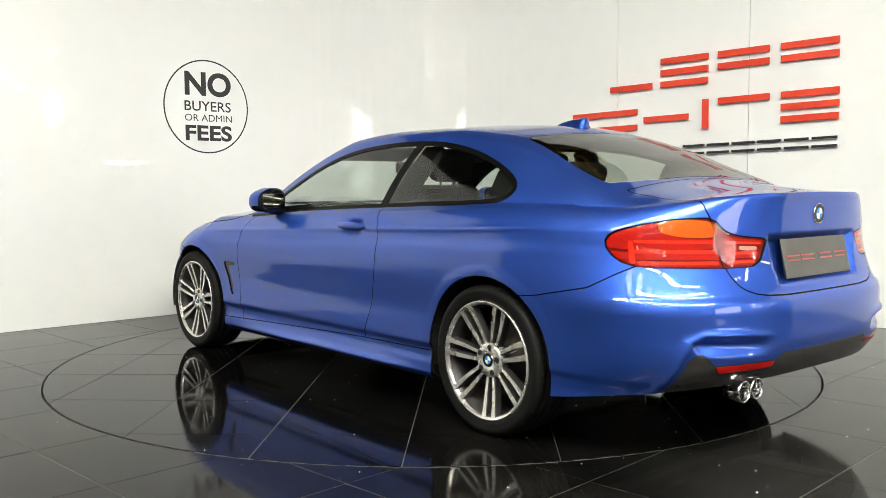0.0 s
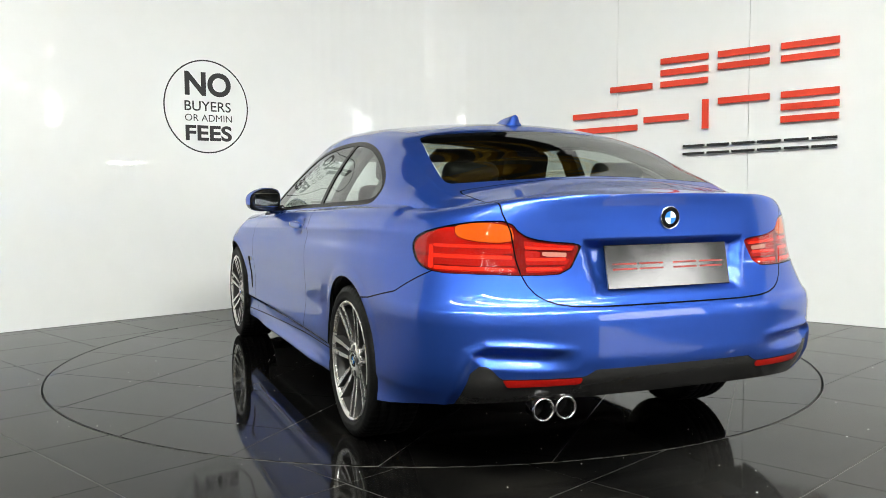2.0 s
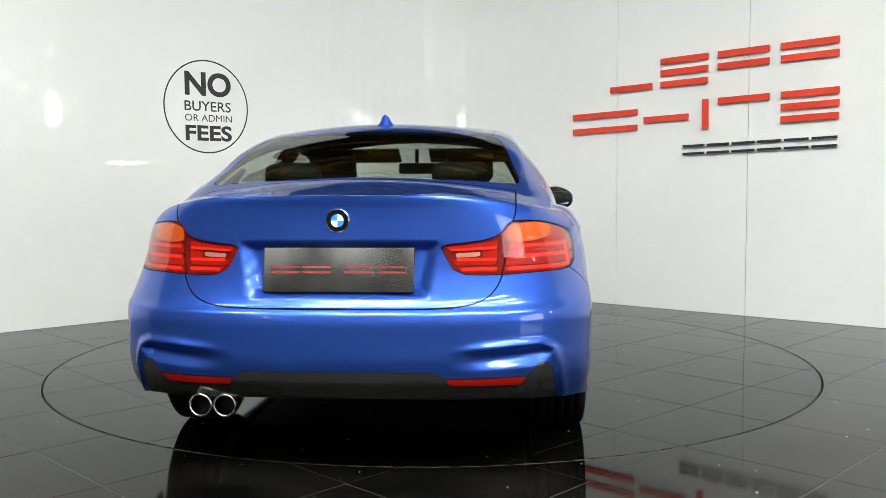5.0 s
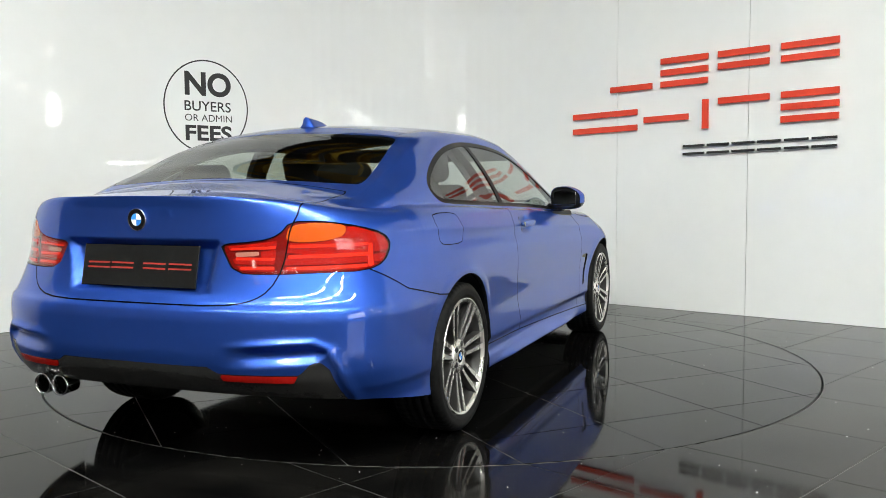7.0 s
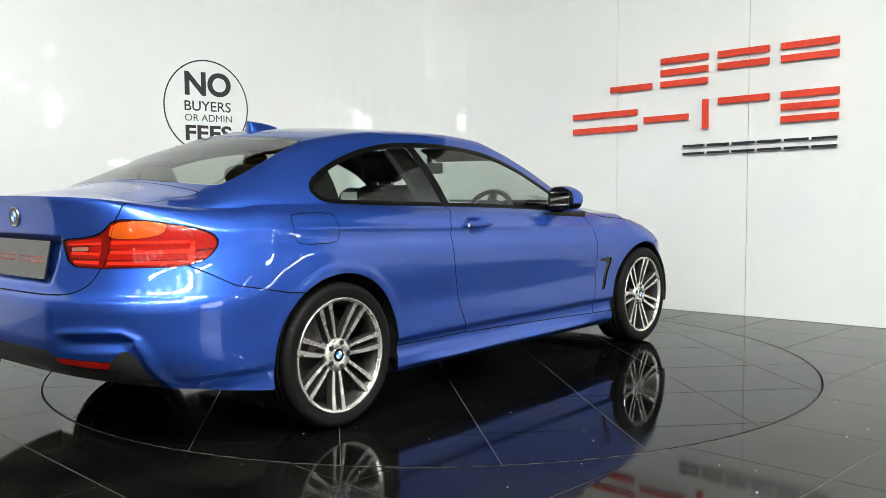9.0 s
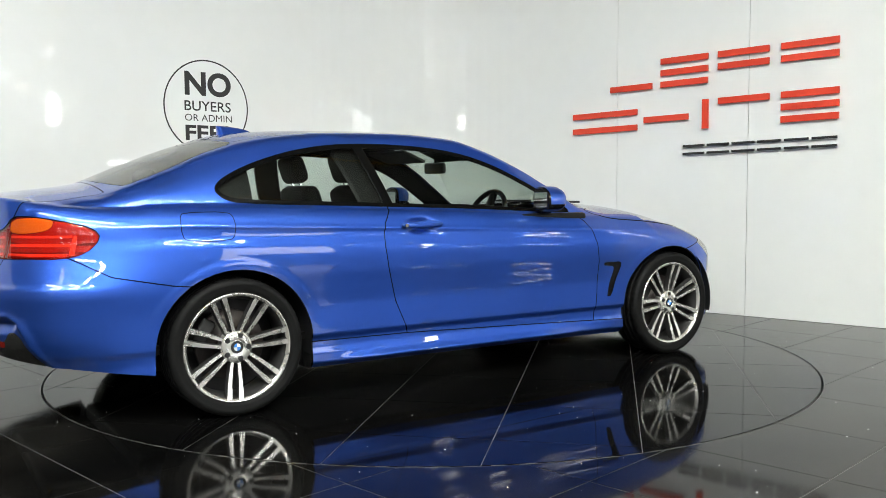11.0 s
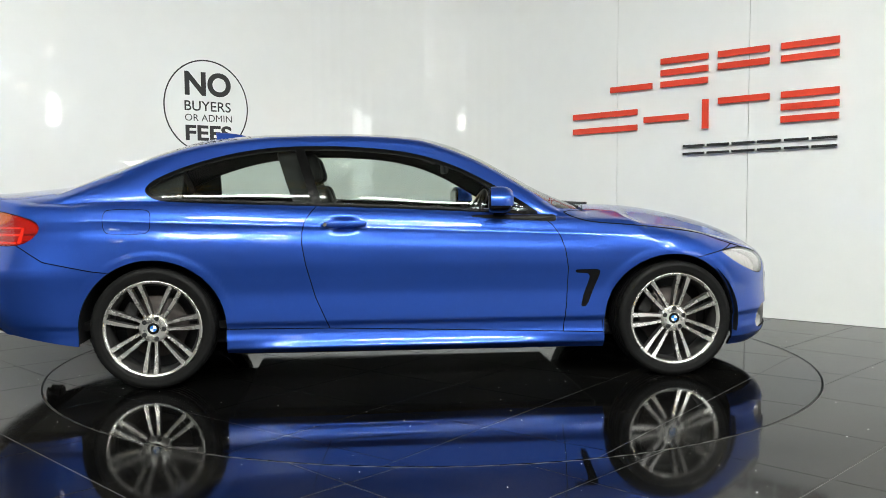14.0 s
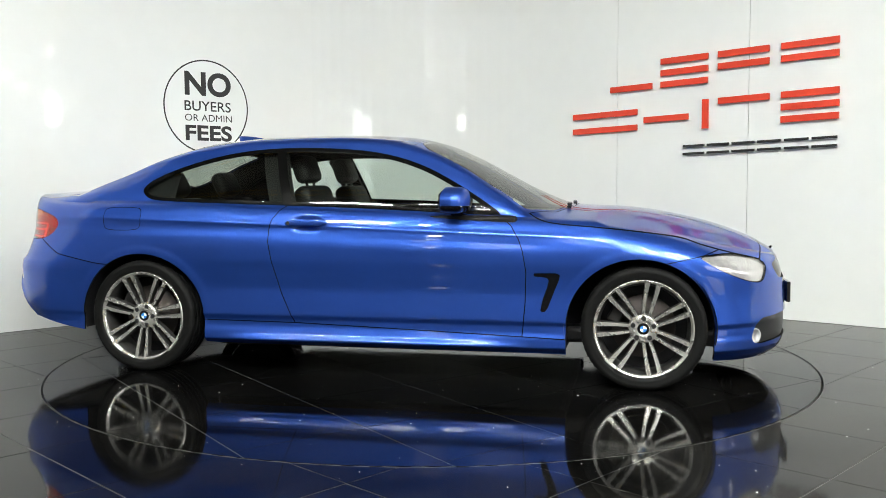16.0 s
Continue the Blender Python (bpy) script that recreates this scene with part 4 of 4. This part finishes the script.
    skin_part("body_shell", W(inner), M_GAPSHADE, car, "black inner shell behind the shut lines")
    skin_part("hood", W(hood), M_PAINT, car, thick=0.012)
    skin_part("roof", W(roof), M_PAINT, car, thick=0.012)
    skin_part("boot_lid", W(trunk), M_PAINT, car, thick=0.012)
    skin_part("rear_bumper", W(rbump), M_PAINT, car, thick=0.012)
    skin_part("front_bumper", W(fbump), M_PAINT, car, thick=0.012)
    skin_part("rear_valance", W(val), M_DIFFUSER, car, "dark grey plastic valance", thick=0.01)
    skin_part("windscreen", W(windscreen), M_GLASS, car, "clear windscreen glass")
    skin_part("rear_window", W(rear_window), M_GLASS_REAR, car, "tinted rear window glass")
    for side in (1, -1):
        o = (lambda s: s) if side == 1 else (lambda s: s.mirrored())
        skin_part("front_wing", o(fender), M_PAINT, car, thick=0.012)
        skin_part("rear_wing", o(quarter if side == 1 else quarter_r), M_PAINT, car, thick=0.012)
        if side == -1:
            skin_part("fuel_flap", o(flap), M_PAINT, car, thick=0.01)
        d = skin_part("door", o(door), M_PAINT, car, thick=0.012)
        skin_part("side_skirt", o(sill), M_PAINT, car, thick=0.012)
        skin_part("side_vent", o(vent.moved(-0.006)), M_GLOSSBLACK, car, "black wing vent")
        # side glass: two panes in a black frame
        g = glass_side
        f = poly_field(g.V[:, 0], g.V[:, 2], DLO)
        frame_s = g.clip(f, False, -0.020)
        pane = g.clip(f, True, -0.020)
        pil = lambda s: np.abs(s.V[:, 0] - (-0.655 + 0.33 * (1.28 - s.V[:, 2]))) - 0.026
        post = pane.clip(pil(pane), True, 0.0)
        pane = pane.clip(pil(pane), False, 0.0)
        fr = o(frame_s.joined(post))
        skin_part("window_frame", fr, M_FRAME, car, "black window surround", thick=0.01)
        split_x = lambda s: (-0.655 + 0.33 * (1.28 - s.V[:, 2])) - s.V[:, 0]
        skin_part("door_window", o(pane.clip(split_x(pane), True, 0.0).moved(-0.003)), M_GLASS, car, "tinted door glass")
        skin_part("quarter_window", o(pane.clip(split_x(pane), False, 0.0).moved(-0.003)), M_GLASS, car, "tinted quarter glass")
        # trim inside the glass: behind the quarter window and along the pillar
        trim = g.clip(g.V[:, 0], True, -1.27).moved(-0.030)
        skin_part("quarter_trim", o(trim), M_SEAT, car, "black inner quarter trim", thick=0.02)
        belt_post = g.clip(np.abs(g.V[:, 0] - (-0.700 + 0.33 * (1.28 - g.V[:, 2]))) - 0.075, True, 0.0).moved(-0.045)
        skin_part("pillar_trim", o(belt_post), M_SEAT, car, "black inner pillar trim", thick=0.03)
        skin_part("kidney_grille", o(grille.moved(-0.01)), M_GLOSSBLACK, car, "gloss black front grille", thick=0.02)
        tl = lamp.joined(lamp_in)
        lt = skin_part("tail_lamp", o(tl.moved(-0.009)), M_TAILDARK, car, "red and amber tail lamp under a clear cover")
        skin_part("lamp_cover", o(tl), M_COVER, lt, "clear lamp cover")
        for nm, mat, poly in LENSES:
            piece = tl.clip(poly_field(tl.S, tl.V[:, 2], [(way(a), b - 0.020) for a, b in poly]), True, 0.0)
            skin_part(nm, o(piece.moved(-0.002 if nm == "light_bar" else -0.005)), mat, lt, thick=0.006)
        skin_part("fog_intake", o(intake.moved(-0.012)), M_BLACK, car, "black lower air intake")
        hl = skin_part("headlamp", o(headlamp.moved(-0.010)), M_LAMP_WHITE, car, "grey headlamp under a clear cover")
        skin_part("lamp_cover", o(headlamp), M_COVER, hl, "clear lamp cover")
        skin_part("reflector", o(refl.moved(0.004)), M_REFLECTOR, car, "red rear reflector", thick=0.006)
    return car


def spoke(bm, ang, side):
    """One slender arm of a double spoke, bright on its face and grey on its flanks."""
    u = Vector((math.cos(ang), 0, math.sin(ang)))
    v = Vector((-math.sin(ang), 0, math.cos(ang)))
    rows = []
    for k in range(11):
        f = k / 10
        r = 0.050 + (0.240 - 0.050) * f
        c = side * (0.0130 + 0.0150 * f + 0.0032 * math.sin(math.pi * f))
        w = 0.0074 + 0.0046 * f * f
        h = -0.036 + 0.028 * f ** 1.3
        row = []
        for dv, dh in ((-w - 0.003, -0.034), (-w - 0.002, -0.004), (-w, 0.0), (w, 0.0), (w + 0.002, -0.004), (w + 0.003, -0.034)):
            q = u * r + v * (c + dv)
            row.append(bm.verts.new((q.x, h + dh, q.z)))
        rows.append(row)
    for A, B in zip(rows, rows[1:]):
        for k in range(5):
            f = bm.faces.new((A[k], A[k + 1], B[k + 1], B[k]))
            f.material_index = 0 if k == 2 else 1


def disc(bm, r, h0, h1, n=24, m=None):
    lathe(bm, [(0.0005, h0), (r, h0), (r, h1 - 0.001), (r - 0.001, h1), (0.0005, h1)], n, m)


def roundel(parent, m, r):
    """A round badge: bright ring, black band, blue and white middle."""
    bm = bmesh.new()
    lathe(bm, [(0.0005, -0.004), (r, -0.004), (r, 0.002), (r * 0.95, 0.004), (r * 0.92, 0.002), (0.0005, 0.002)], 32, m)
    b = part("badge", bm, M_CHROME, parent, "round badge with a bright rim", True)
    bm = bmesh.new()
    lathe(bm, [(0.0005, 0.0025), (r * 0.90, 0.0025), (r * 0.90, 0.0032), (0.0005, 0.0036)], 32, m)
    part("black_band", bm, M_GLOSSBLACK, b)
    for k, mat in enumerate((M_BADGE_BLUE, M_BADGE_WHITE, M_BADGE_BLUE, M_BADGE_WHITE)):
        bm = bmesh.new()
        lathe(bm, [(0.0008, 0.0042), (r * 0.55, 0.0042), (r * 0.55, 0.0036)], 6, m, k * math.pi / 2, (k + 1) * math.pi / 2)
        part("badge_field", bm, mat, b)
    return b


M_BADGE_BLUE = material("badge_blue", (0.03, 0.20, 0.62), 0.15, 0, 0.02, 30)
M_BADGE_WHITE = material("badge_white", (0.78, 0.78, 0.78), 0.2, 0, 0.02, 30)


def build_wheel(parent, x, y, side, turn):
    """An alloy wheel with seven double spokes; its outer face looks along +y before it is turned."""
    w = new("wheel")
    w.parent = parent
    w.matrix_basis = pose(x, y, HUB_Z, 0, 0, 0 if side > 0 else 180)
    tagged(w, "silver alloy wheel with double spokes and low black tyre")
    R = HUB_Z
    bm = bmesh.new()
    prof = [(0.243, -0.21), (0.262, -0.222), (0.300, -0.224), (0.318, -0.212)]
    for k, y0 in enumerate((-0.198, -0.163, -0.122, -0.081)):
        prof += [(R, y0), (R, y0 + 0.029), (R - 0.007, y0 + 0.030), (R - 0.007, y0 + 0.034)]
    prof += [(R, -0.046), (R - 0.002, -0.030), (0.318, -0.016), (0.305, -0.005), (0.290, -0.0015), (0.288, -0.0025), (0.272, -0.001), (0.262, -0.004), (0.252, -0.012), (0.243, -0.02)]
    rings = lathe(bm, prof, 240)
    # cross grooves in the two shoulder rows and fine ones on the edge
    for k, ring in enumerate(rings):
        if k % 4 == 0:
            for q in ring:
                r = math.hypot(q.co.x, q.co.z)
                if r > R - 0.004 and (q.co.y > -0.085 or q.co.y < -0.16):
                    q.co.x, q.co.z = q.co.x * (1 - 0.0035 / r), q.co.z * (1 - 0.0035 / r)
    part("tyre", bm, M_RUBBER, w, "black rubber tyre", True)
    bm = bmesh.new()
    lathe(bm, [(0.240, -0.21), (0.247, -0.20), (0.225, -0.15), (0.222, -0.06), (0.236, -0.018), (0.250, -0.010), (0.252, -0.016)], 72)
    part("rim", bm, M_RIMDARK, w, "grey painted rim barrel", True)
    bm = bmesh.new()
    lathe(bm, [(0.235, -0.026), (0.238, -0.012), (0.242, -0.009), (0.249, -0.003), (0.253, -0.004), (0.255, -0.012)], 72)
    part("rim_lip", bm, M_RIM, w, "bright machined rim lip", True)
    for k in range(7):
        a = radians(turn) + 2 * math.pi * k / 7
        bm = bmesh.new()
        spoke(bm, a, 1)
        spoke(bm, a, -1)
        ob = part("double_spoke", bm, M_RIM, w)
        ob.data.materials.append(M_RIMDARK)
    bm = bmesh.new()
    lathe(bm, [(0.030, -0.06), (0.030, -0.027), (0.035, -0.024), (0.064, -0.027), (0.074, -0.032), (0.077, -0.046), (0.077, -0.075)], 56)
    part("hub", bm, M_RIM, w, "machined wheel hub", True)
    for k in range(5):
        a = radians(turn + 20) + 2 * math.pi * k / 5
        # raised black disc in place of a recess, its shade given as colour
        bm = bmesh.new()
        disc(bm, 0.0125, -0.05, -0.0235, 16, Matrix.Translation((0.055 * math.cos(a), 0, 0.055 * math.sin(a))))
        b = part("bolt_hole_shade", bm, M_BLACK, w)
        bm = bmesh.new()
        disc(bm, 0.007, -0.05, -0.0232, 6, Matrix.Translation((0.055 * math.cos(a), 0.0003, 0.055 * math.sin(a))))
        part("wheel_bolt", bm, M_BLACK, b)
    roundel(w, Matrix.Translation((0, -0.028, 0)), 0.031)
    bm = bmesh.new()
    lathe(bm, [(0.06, -0.095), (0.08, -0.10), (0.082, -0.125), (0.160, -0.125), (0.165, -0.127), (0.165, -0.15), (0.06, -0.15)], 48)
    part("brake_disc", bm, M_DISC, w, "worn steel brake disc", True)
    bm = bmesh.new()
    box(bm, -0.06, -0.165, 0.115, 0.06, -0.09, 0.185, 0.012, Matrix.Rotation(radians(60), 4, "Y"))
    part("brake_caliper", bm, M_RIMDARK, w)
    bm = bmesh.new()
    lathe(bm, [(0.0005, -0.19), (0.235, -0.19), (0.236, -0.2), (0.0005, -0.2)], 40)
    part("back_plate", bm, M_BLACK, w)
    return w


def seat(parent, x, y, z, w, back_h, lean, head=True):
    """A car seat: cushion, backrest with bolsters, headrest."""
    root = new("car_seat")
    root.parent = parent
    root.matrix_basis = pose(x, y, z)
    tagged(root, "black leather car seat")
    bm = bmesh.new()
    box(bm, -0.22, -w / 2, 0, 0.30, w / 2, 0.16, 0.05)
    part("cushion", bm, M_SEAT, root, smooth=True)
    m = pose(-0.20, 0, 0.12, 0, -lean, 0)
    bm = bmesh.new()
    box(bm, -0.06, -w / 2 + 0.04, 0, 0.06, w / 2 - 0.04, back_h, 0.05, m)
    box(bm, -0.06, -w / 2, 0.02, 0.10, -w / 2 + 0.10, back_h - 0.12, 0.045, m)
    box(bm, -0.06, w / 2 - 0.10, 0.02, 0.10, w / 2, back_h - 0.12, 0.045, m)
    part("backrest", bm, M_SEAT, root, smooth=True)
    if head:
        bm = bmesh.new()
        box(bm, -0.045, -0.125, back_h + 0.02, 0.055, 0.125, back_h + 0.19, 0.04, m)
        part("headrest", bm, M_SEAT, root, smooth=True)
        for s in (-1, 1):
            bm = bmesh.new()
            box(bm, -0.006, s * 0.06 - 0.006, back_h - 0.02, 0.006, s * 0.06 + 0.006, back_h + 0.04, 0, m)
            part("headrest_post", bm, M_CHROME, root)


def build_interior(car):
    bm = bmesh.new()
    box(bm, -1.95, -0.76, 0.30, 1.0, 0.76, 0.34)
    part("cabin_floor", bm, M_SEAT, car, "black cabin carpet")
    for s in (1, -1):
        seat(car, -0.18, s * 0.37, 0.37, 0.50, 0.60, 18)
        seat(car, -1.02, s * 0.37, 0.42, 0.54, 0.49, 26)
        bm = bmesh.new()
        box(bm, -0.75, s * 0.80 - 0.035, 0.34, 0.75, s * 0.80 + 0.015, 0.90, 0.02)
        part("door_card", bm, M_SEAT, car, "black inner door trim")
    bm = bmesh.new()
    box(bm, 0.45, -0.74, 0.60, 1.0, 0.74, 0.90, 0.06)
    part("dashboard", bm, M_BLACK, car, "black dashboard", True)
    bm = bmesh.new()
    box(bm, -1.92, -0.66, 0.93, -1.28, 0.66, 0.965, 0.01)
    part("parcel_shelf", bm, M_SEAT, car, "black parcel shelf")
    bm = bmesh.new()
    m = Matrix.Translation((0.34, -0.37, 0.86)) @ Matrix.Rotation(radians(-65), 4, "Y") @ Matrix.Rotation(radians(90), 4, "X")
    prof = [(0.18 + 0.016 * math.cos(a), 0.016 * math.sin(a)) for a in [2 * math.pi * k / 8 for k in range(9)]]
    lathe(bm, prof, 32, m)
    box(bm, -0.17, -0.012, -0.03, 0.17, 0.012, 0.03, 0.008, m)
    disc(bm, 0.07, -0.03, 0.015, 20, m)
    part("steering_wheel", bm, M_BLACK, car, "black steering wheel", True)
    bm = bmesh.new()
    box(bm, 0.20, -0.115, 1.135, 0.23, 0.115, 1.205, 0.014)
    box(bm, 0.215, -0.012, 1.20, 0.24, 0.012, 1.29)
    part("rear_view_mirror", bm, M_BLACK, car, "black rear-view mirror", True)
    for s in (1, -1):
        bm = bmesh.new()
        box(bm, -0.02, s * 0.33 - 0.24, -0.012, 0.15, s * 0.33 + 0.24, 0.008, 0.006, pose(0.06, 0, 1.272, 0, 22, 0))
        part("sun_visor", bm, M_LINER, car, "grey cloth sun visor")
    bm = bmesh.new()
    box(bm, -1.02, -0.76, 0.150, 1.00, 0.76, 0.295, 0.03)
    box(bm, -1.80, -0.66, 0.20, 1.9, 0.66, 0.295, 0.03)
    box(bm, -2.20, -0.62, 0.29, -1.78, 0.62, 0.36, 0.03)
    part("underbody", bm, M_BLACK, car, "black underbody")
    for ax, arch_x in zip((-AXLE, AXLE), ARCH_X):
        for s in (1, -1):
            bm = bmesh.new()
            lathe(bm, [(ARCH_RX + 0.010, s * 0.875), (ARCH_RX + 0.013, s * 0.55), (0.05, s * 0.55)], 32, Matrix.Translation((arch_x, 0, HUB_Z)) @ Matrix.Diagonal((1, 1, 0.96, 1)), radians(-12), radians(192))
            part("wheel_arch_liner", bm, M_BLACK, car, "black wheel arch liner", True)
        bm = bmesh.new()
        box(bm, ax - 0.05, -0.70, HUB_Z - 0.06, ax + 0.05, 0.70, HUB_Z + 0.05, 0.02)
        part("axle", bm, M_BLACK, car)


def blob(bm, cx, cy, cz, rx, ry, rz, e=2.6, m=None):
    """A rounded box-like solid."""
    r = bmesh.ops.create_uvsphere(bm, u_segments=24, v_segments=16, radius=1)
    for v in r["verts"]:
        p = v.co
        k = (abs(p.x) ** e + abs(p.y) ** e + abs(p.z) ** e) ** (1 / e)
        v.co = Vector((p.x / k * rx, p.y / k * ry, p.z / k * rz))
    if m is not None:
        bmesh.ops.transform(bm, matrix=m, verts=r["verts"])
    bmesh.ops.translate(bm, vec=(cx, cy, cz), verts=r["verts"])
    return r["verts"]


def build_mirror(car, s):
    root = new("door_mirror")
    root.parent = car
    root.matrix_basis = pose(0.415, s * 0.888, 0.983, 0, 0, 9 * s)
    tagged(root, "blue capped door mirror with black lower housing")
    bm = bmesh.new()
    for v in blob(bm, 0, 0, 0, 0.085, 0.100, 0.070, 3.2):
        if v.co.x < -0.045:
            v.co.x = -0.045
        v.co.z = v.co.z * (1 - 2.6 * max(v.co.y * s - 0.01, 0)) - 0.12 * max(v.co.y * s, 0)
    bmesh.ops.bisect_plane(bm, geom=bm.verts[:] + bm.edges[:] + bm.faces[:], plane_co=(0, 0, -0.030), plane_no=(0, 0, -1), clear_outer=True)
    bmesh.ops.bisect_plane(bm, geom=bm.verts[:] + bm.edges[:] + bm.faces[:], plane_co=(-0.036, 0, 0), plane_no=(-1, 0, 0), clear_outer=True)
    part("cap", bm, M_PAINT, root, "blue mirror cap", True)
    bm = bmesh.new()
    for v in blob(bm, 0, 0, -0.004, 0.082, 0.097, 0.068, 3.2):
        if v.co.x < -0.048:
            v.co.x = -0.048
        v.co.z = v.co.z * (1 - 2.6 * max(v.co.y * s - 0.01, 0)) - 0.12 * max(v.co.y * s, 0)
    part("housing", bm, M_GLOSSBLACK, root, "black mirror housing", True)
    bm = bmesh.new()
    box(bm, -0.052, -0.075, -0.044, -0.0485, 0.070, 0.036, 0.0015)
    part("mirror_glass", bm, M_MIRROR, root, "mirror glass")
    bm = bmesh.new()
    box(bm, 0.02, -0.07, -0.037, 0.074, 0.07, -0.030, 0.003)
    part("indicator", bm, M_LAMP_WHITE, root, "clear indicator strip")
    bm = bmesh.new()
    box(bm, -0.03, -0.13 if s > 0 else 0.03, -0.085, 0.045, -0.03 if s > 0 else 0.13, -0.035, 0.015)
    part("foot", bm, M_GLOSSBLACK, root)


def build_details(car):
    for s in (1, -1):
        build_mirror(car, s)
        # door handle
        h = new("door_handle")
        h.parent = car
        h.matrix_basis = pose(-0.41, s * (float(half_width(np.array(-0.62), np.array(0.86), 0.955)) + 0.010), 0.860, 0, -1.0, 0)
        tagged(h, "blue bow door handle")
        bm = bmesh.new()
        blob(bm, 0, 0, 0, 0.122, 0.012, 0.019, 2.8)
        part("grip", bm, M_PAINT, h, "", True)
        if s < 0:
            bm = bmesh.new()
            disc(bm, 0.010, -0.0135, 0.0, 20, Matrix.Translation((-0.098, 0, 0)))
            part("lock", bm, M_CHROME, h, "chrome lock barrel")
    # fin aerial
    bm = bmesh.new()
    rows = []
    for k in range(9):
        f = k / 8
        x = -1.185 + 0.20 * f
        hgt = 0.052 * (1 - f) ** 0.6
        wid = 0.036 * (1 - f) ** 0.4 + 0.004
        zz = float(mid_z(x)) - 0.004
        rows.append([bm.verts.new((x - dx, w, zz + hh)) for dx, w, hh in ((0, -wid, 0), (0, -wid * 0.6, hgt * 0.35), (0.006, -wid * 0.36, hgt * 0.8), (0.010, 0, hgt), (0.006, wid * 0.36, hgt * 0.8), (0, wid * 0.6, hgt * 0.35), (0, wid, 0))])
    for A, B in zip(rows, rows[1:]):
        for k in range(6):
            bm.faces.new((A[k], A[k + 1], B[k + 1], B[k]))
    bm.faces.new(rows[0])
    bmesh.ops.recalc_face_normals(bm, faces=bm.faces)
    part("roof_aerial", bm, M_PAINT, car, "blue fin aerial", True)
    # exhaust
    for y in (0.412, 0.499):
        bm = bmesh.new()
        m = Matrix.Translation((-2.352, y, 0.293)) @ Matrix.Rotation(radians(90), 4, "Z")
        lathe(bm, [(0.030, -0.05), (0.036, -0.045), (0.0385, 0.0), (0.041, 0.018), (0.0405, 0.026), (0.037, 0.028), (0.0345, 0.022), (0.033, -0.045)], 40, m)
        t = part("tailpipe", bm, M_CHROME, car, "chrome tailpipe", True)
        # black disc stands in for the shade deep in the pipe
        bm = bmesh.new()
        disc(bm, 0.033, -0.045, -0.035, 24, m)
        part("bore", bm, M_GAPSHADE, t)
    # plate
    m = Matrix.Translation((-2.380, 0, 0.770)) @ Matrix.Rotation(radians(12), 4, "Y")
    bm = bmesh.new()
    box(bm, -0.008, -0.262, -0.078, 0.0, 0.262, 0.078, 0.003, m)
    pl = part("number_plate", bm, M_PLATE, car, "black gloss plate with red bars")
    for y0, y1 in ((0.235, 0.135), (0.125, 0.025), (-0.02, -0.12), (-0.135, -0.235)):
        for z in (-0.012, 0.006):
            bm = bmesh.new()
            box(bm, -0.0095, y1, z, -0.008, y0, z + 0.006, 0, m)
            part("bar", bm, M_DULL_RED, pl)
    roundel(car, Matrix.Translation((-2.391, 0, 0.940)) @ Matrix.Rotation(radians(90), 4, "Z") @ Matrix.Rotation(radians(-1), 4, "X"), 0.041)
    bm = bmesh.new()
    box(bm, 2.190, -0.26, 0.40, 2.212, 0.26, 0.515, 0.004)
    part("front_plate", bm, M_PLATE, car, "black gloss front plate")
    for s in (1, -1):
        m = Matrix.Translation((1.972, s * 0.652, 0.268)) @ Matrix.Rotation(radians(-38 if s > 0 else 218), 4, "Z")
        bm = bmesh.new()
        lathe(bm, [(0.0005, 0.004), (0.030, 0.006), (0.036, 0.012), (0.040, 0.010), (0.041, -0.02)], 28, m)
        part("fog_lamp", bm, M_LAMP_WHITE, car, "round clear fog lamp", True)
    # wipers at the windscreen's foot
    for y in (0.24, -0.26):
        bm = bmesh.new()
        box(bm, -0.012, -0.21, 0, 0.012, 0.21, 0.014, 0.004, pose(0.985, y, 0.946, 0, 0, 4))
        part("wiper", bm, M_BLACK, car, "black wiper")


CAR = build_car()
build_wheel(CAR, -AXLE, 0.905, 1, 8)
build_wheel(CAR, -AXLE, -0.905, -1, 17)
build_wheel(CAR, AXLE, 0.893, 1, 20)
build_wheel(CAR, AXLE, -0.893, -1, -1.4)
build_interior(CAR)
build_details(CAR)


# ---- what moves ----
CAR_AT = pose(-0.133, 0.108, 0)


def motions():
    rows = [(t / 2, turn_at(t / 2)) for t in range(33)]
    walk(TURNTABLE, [(t, pose(0, 0, 0, 0, 0, a)) for t, a in rows])
    walk(CAR, [(t, pose(0, 0, 0, 0, 0, a) @ CAR_AT) for t, a in rows])


motions()
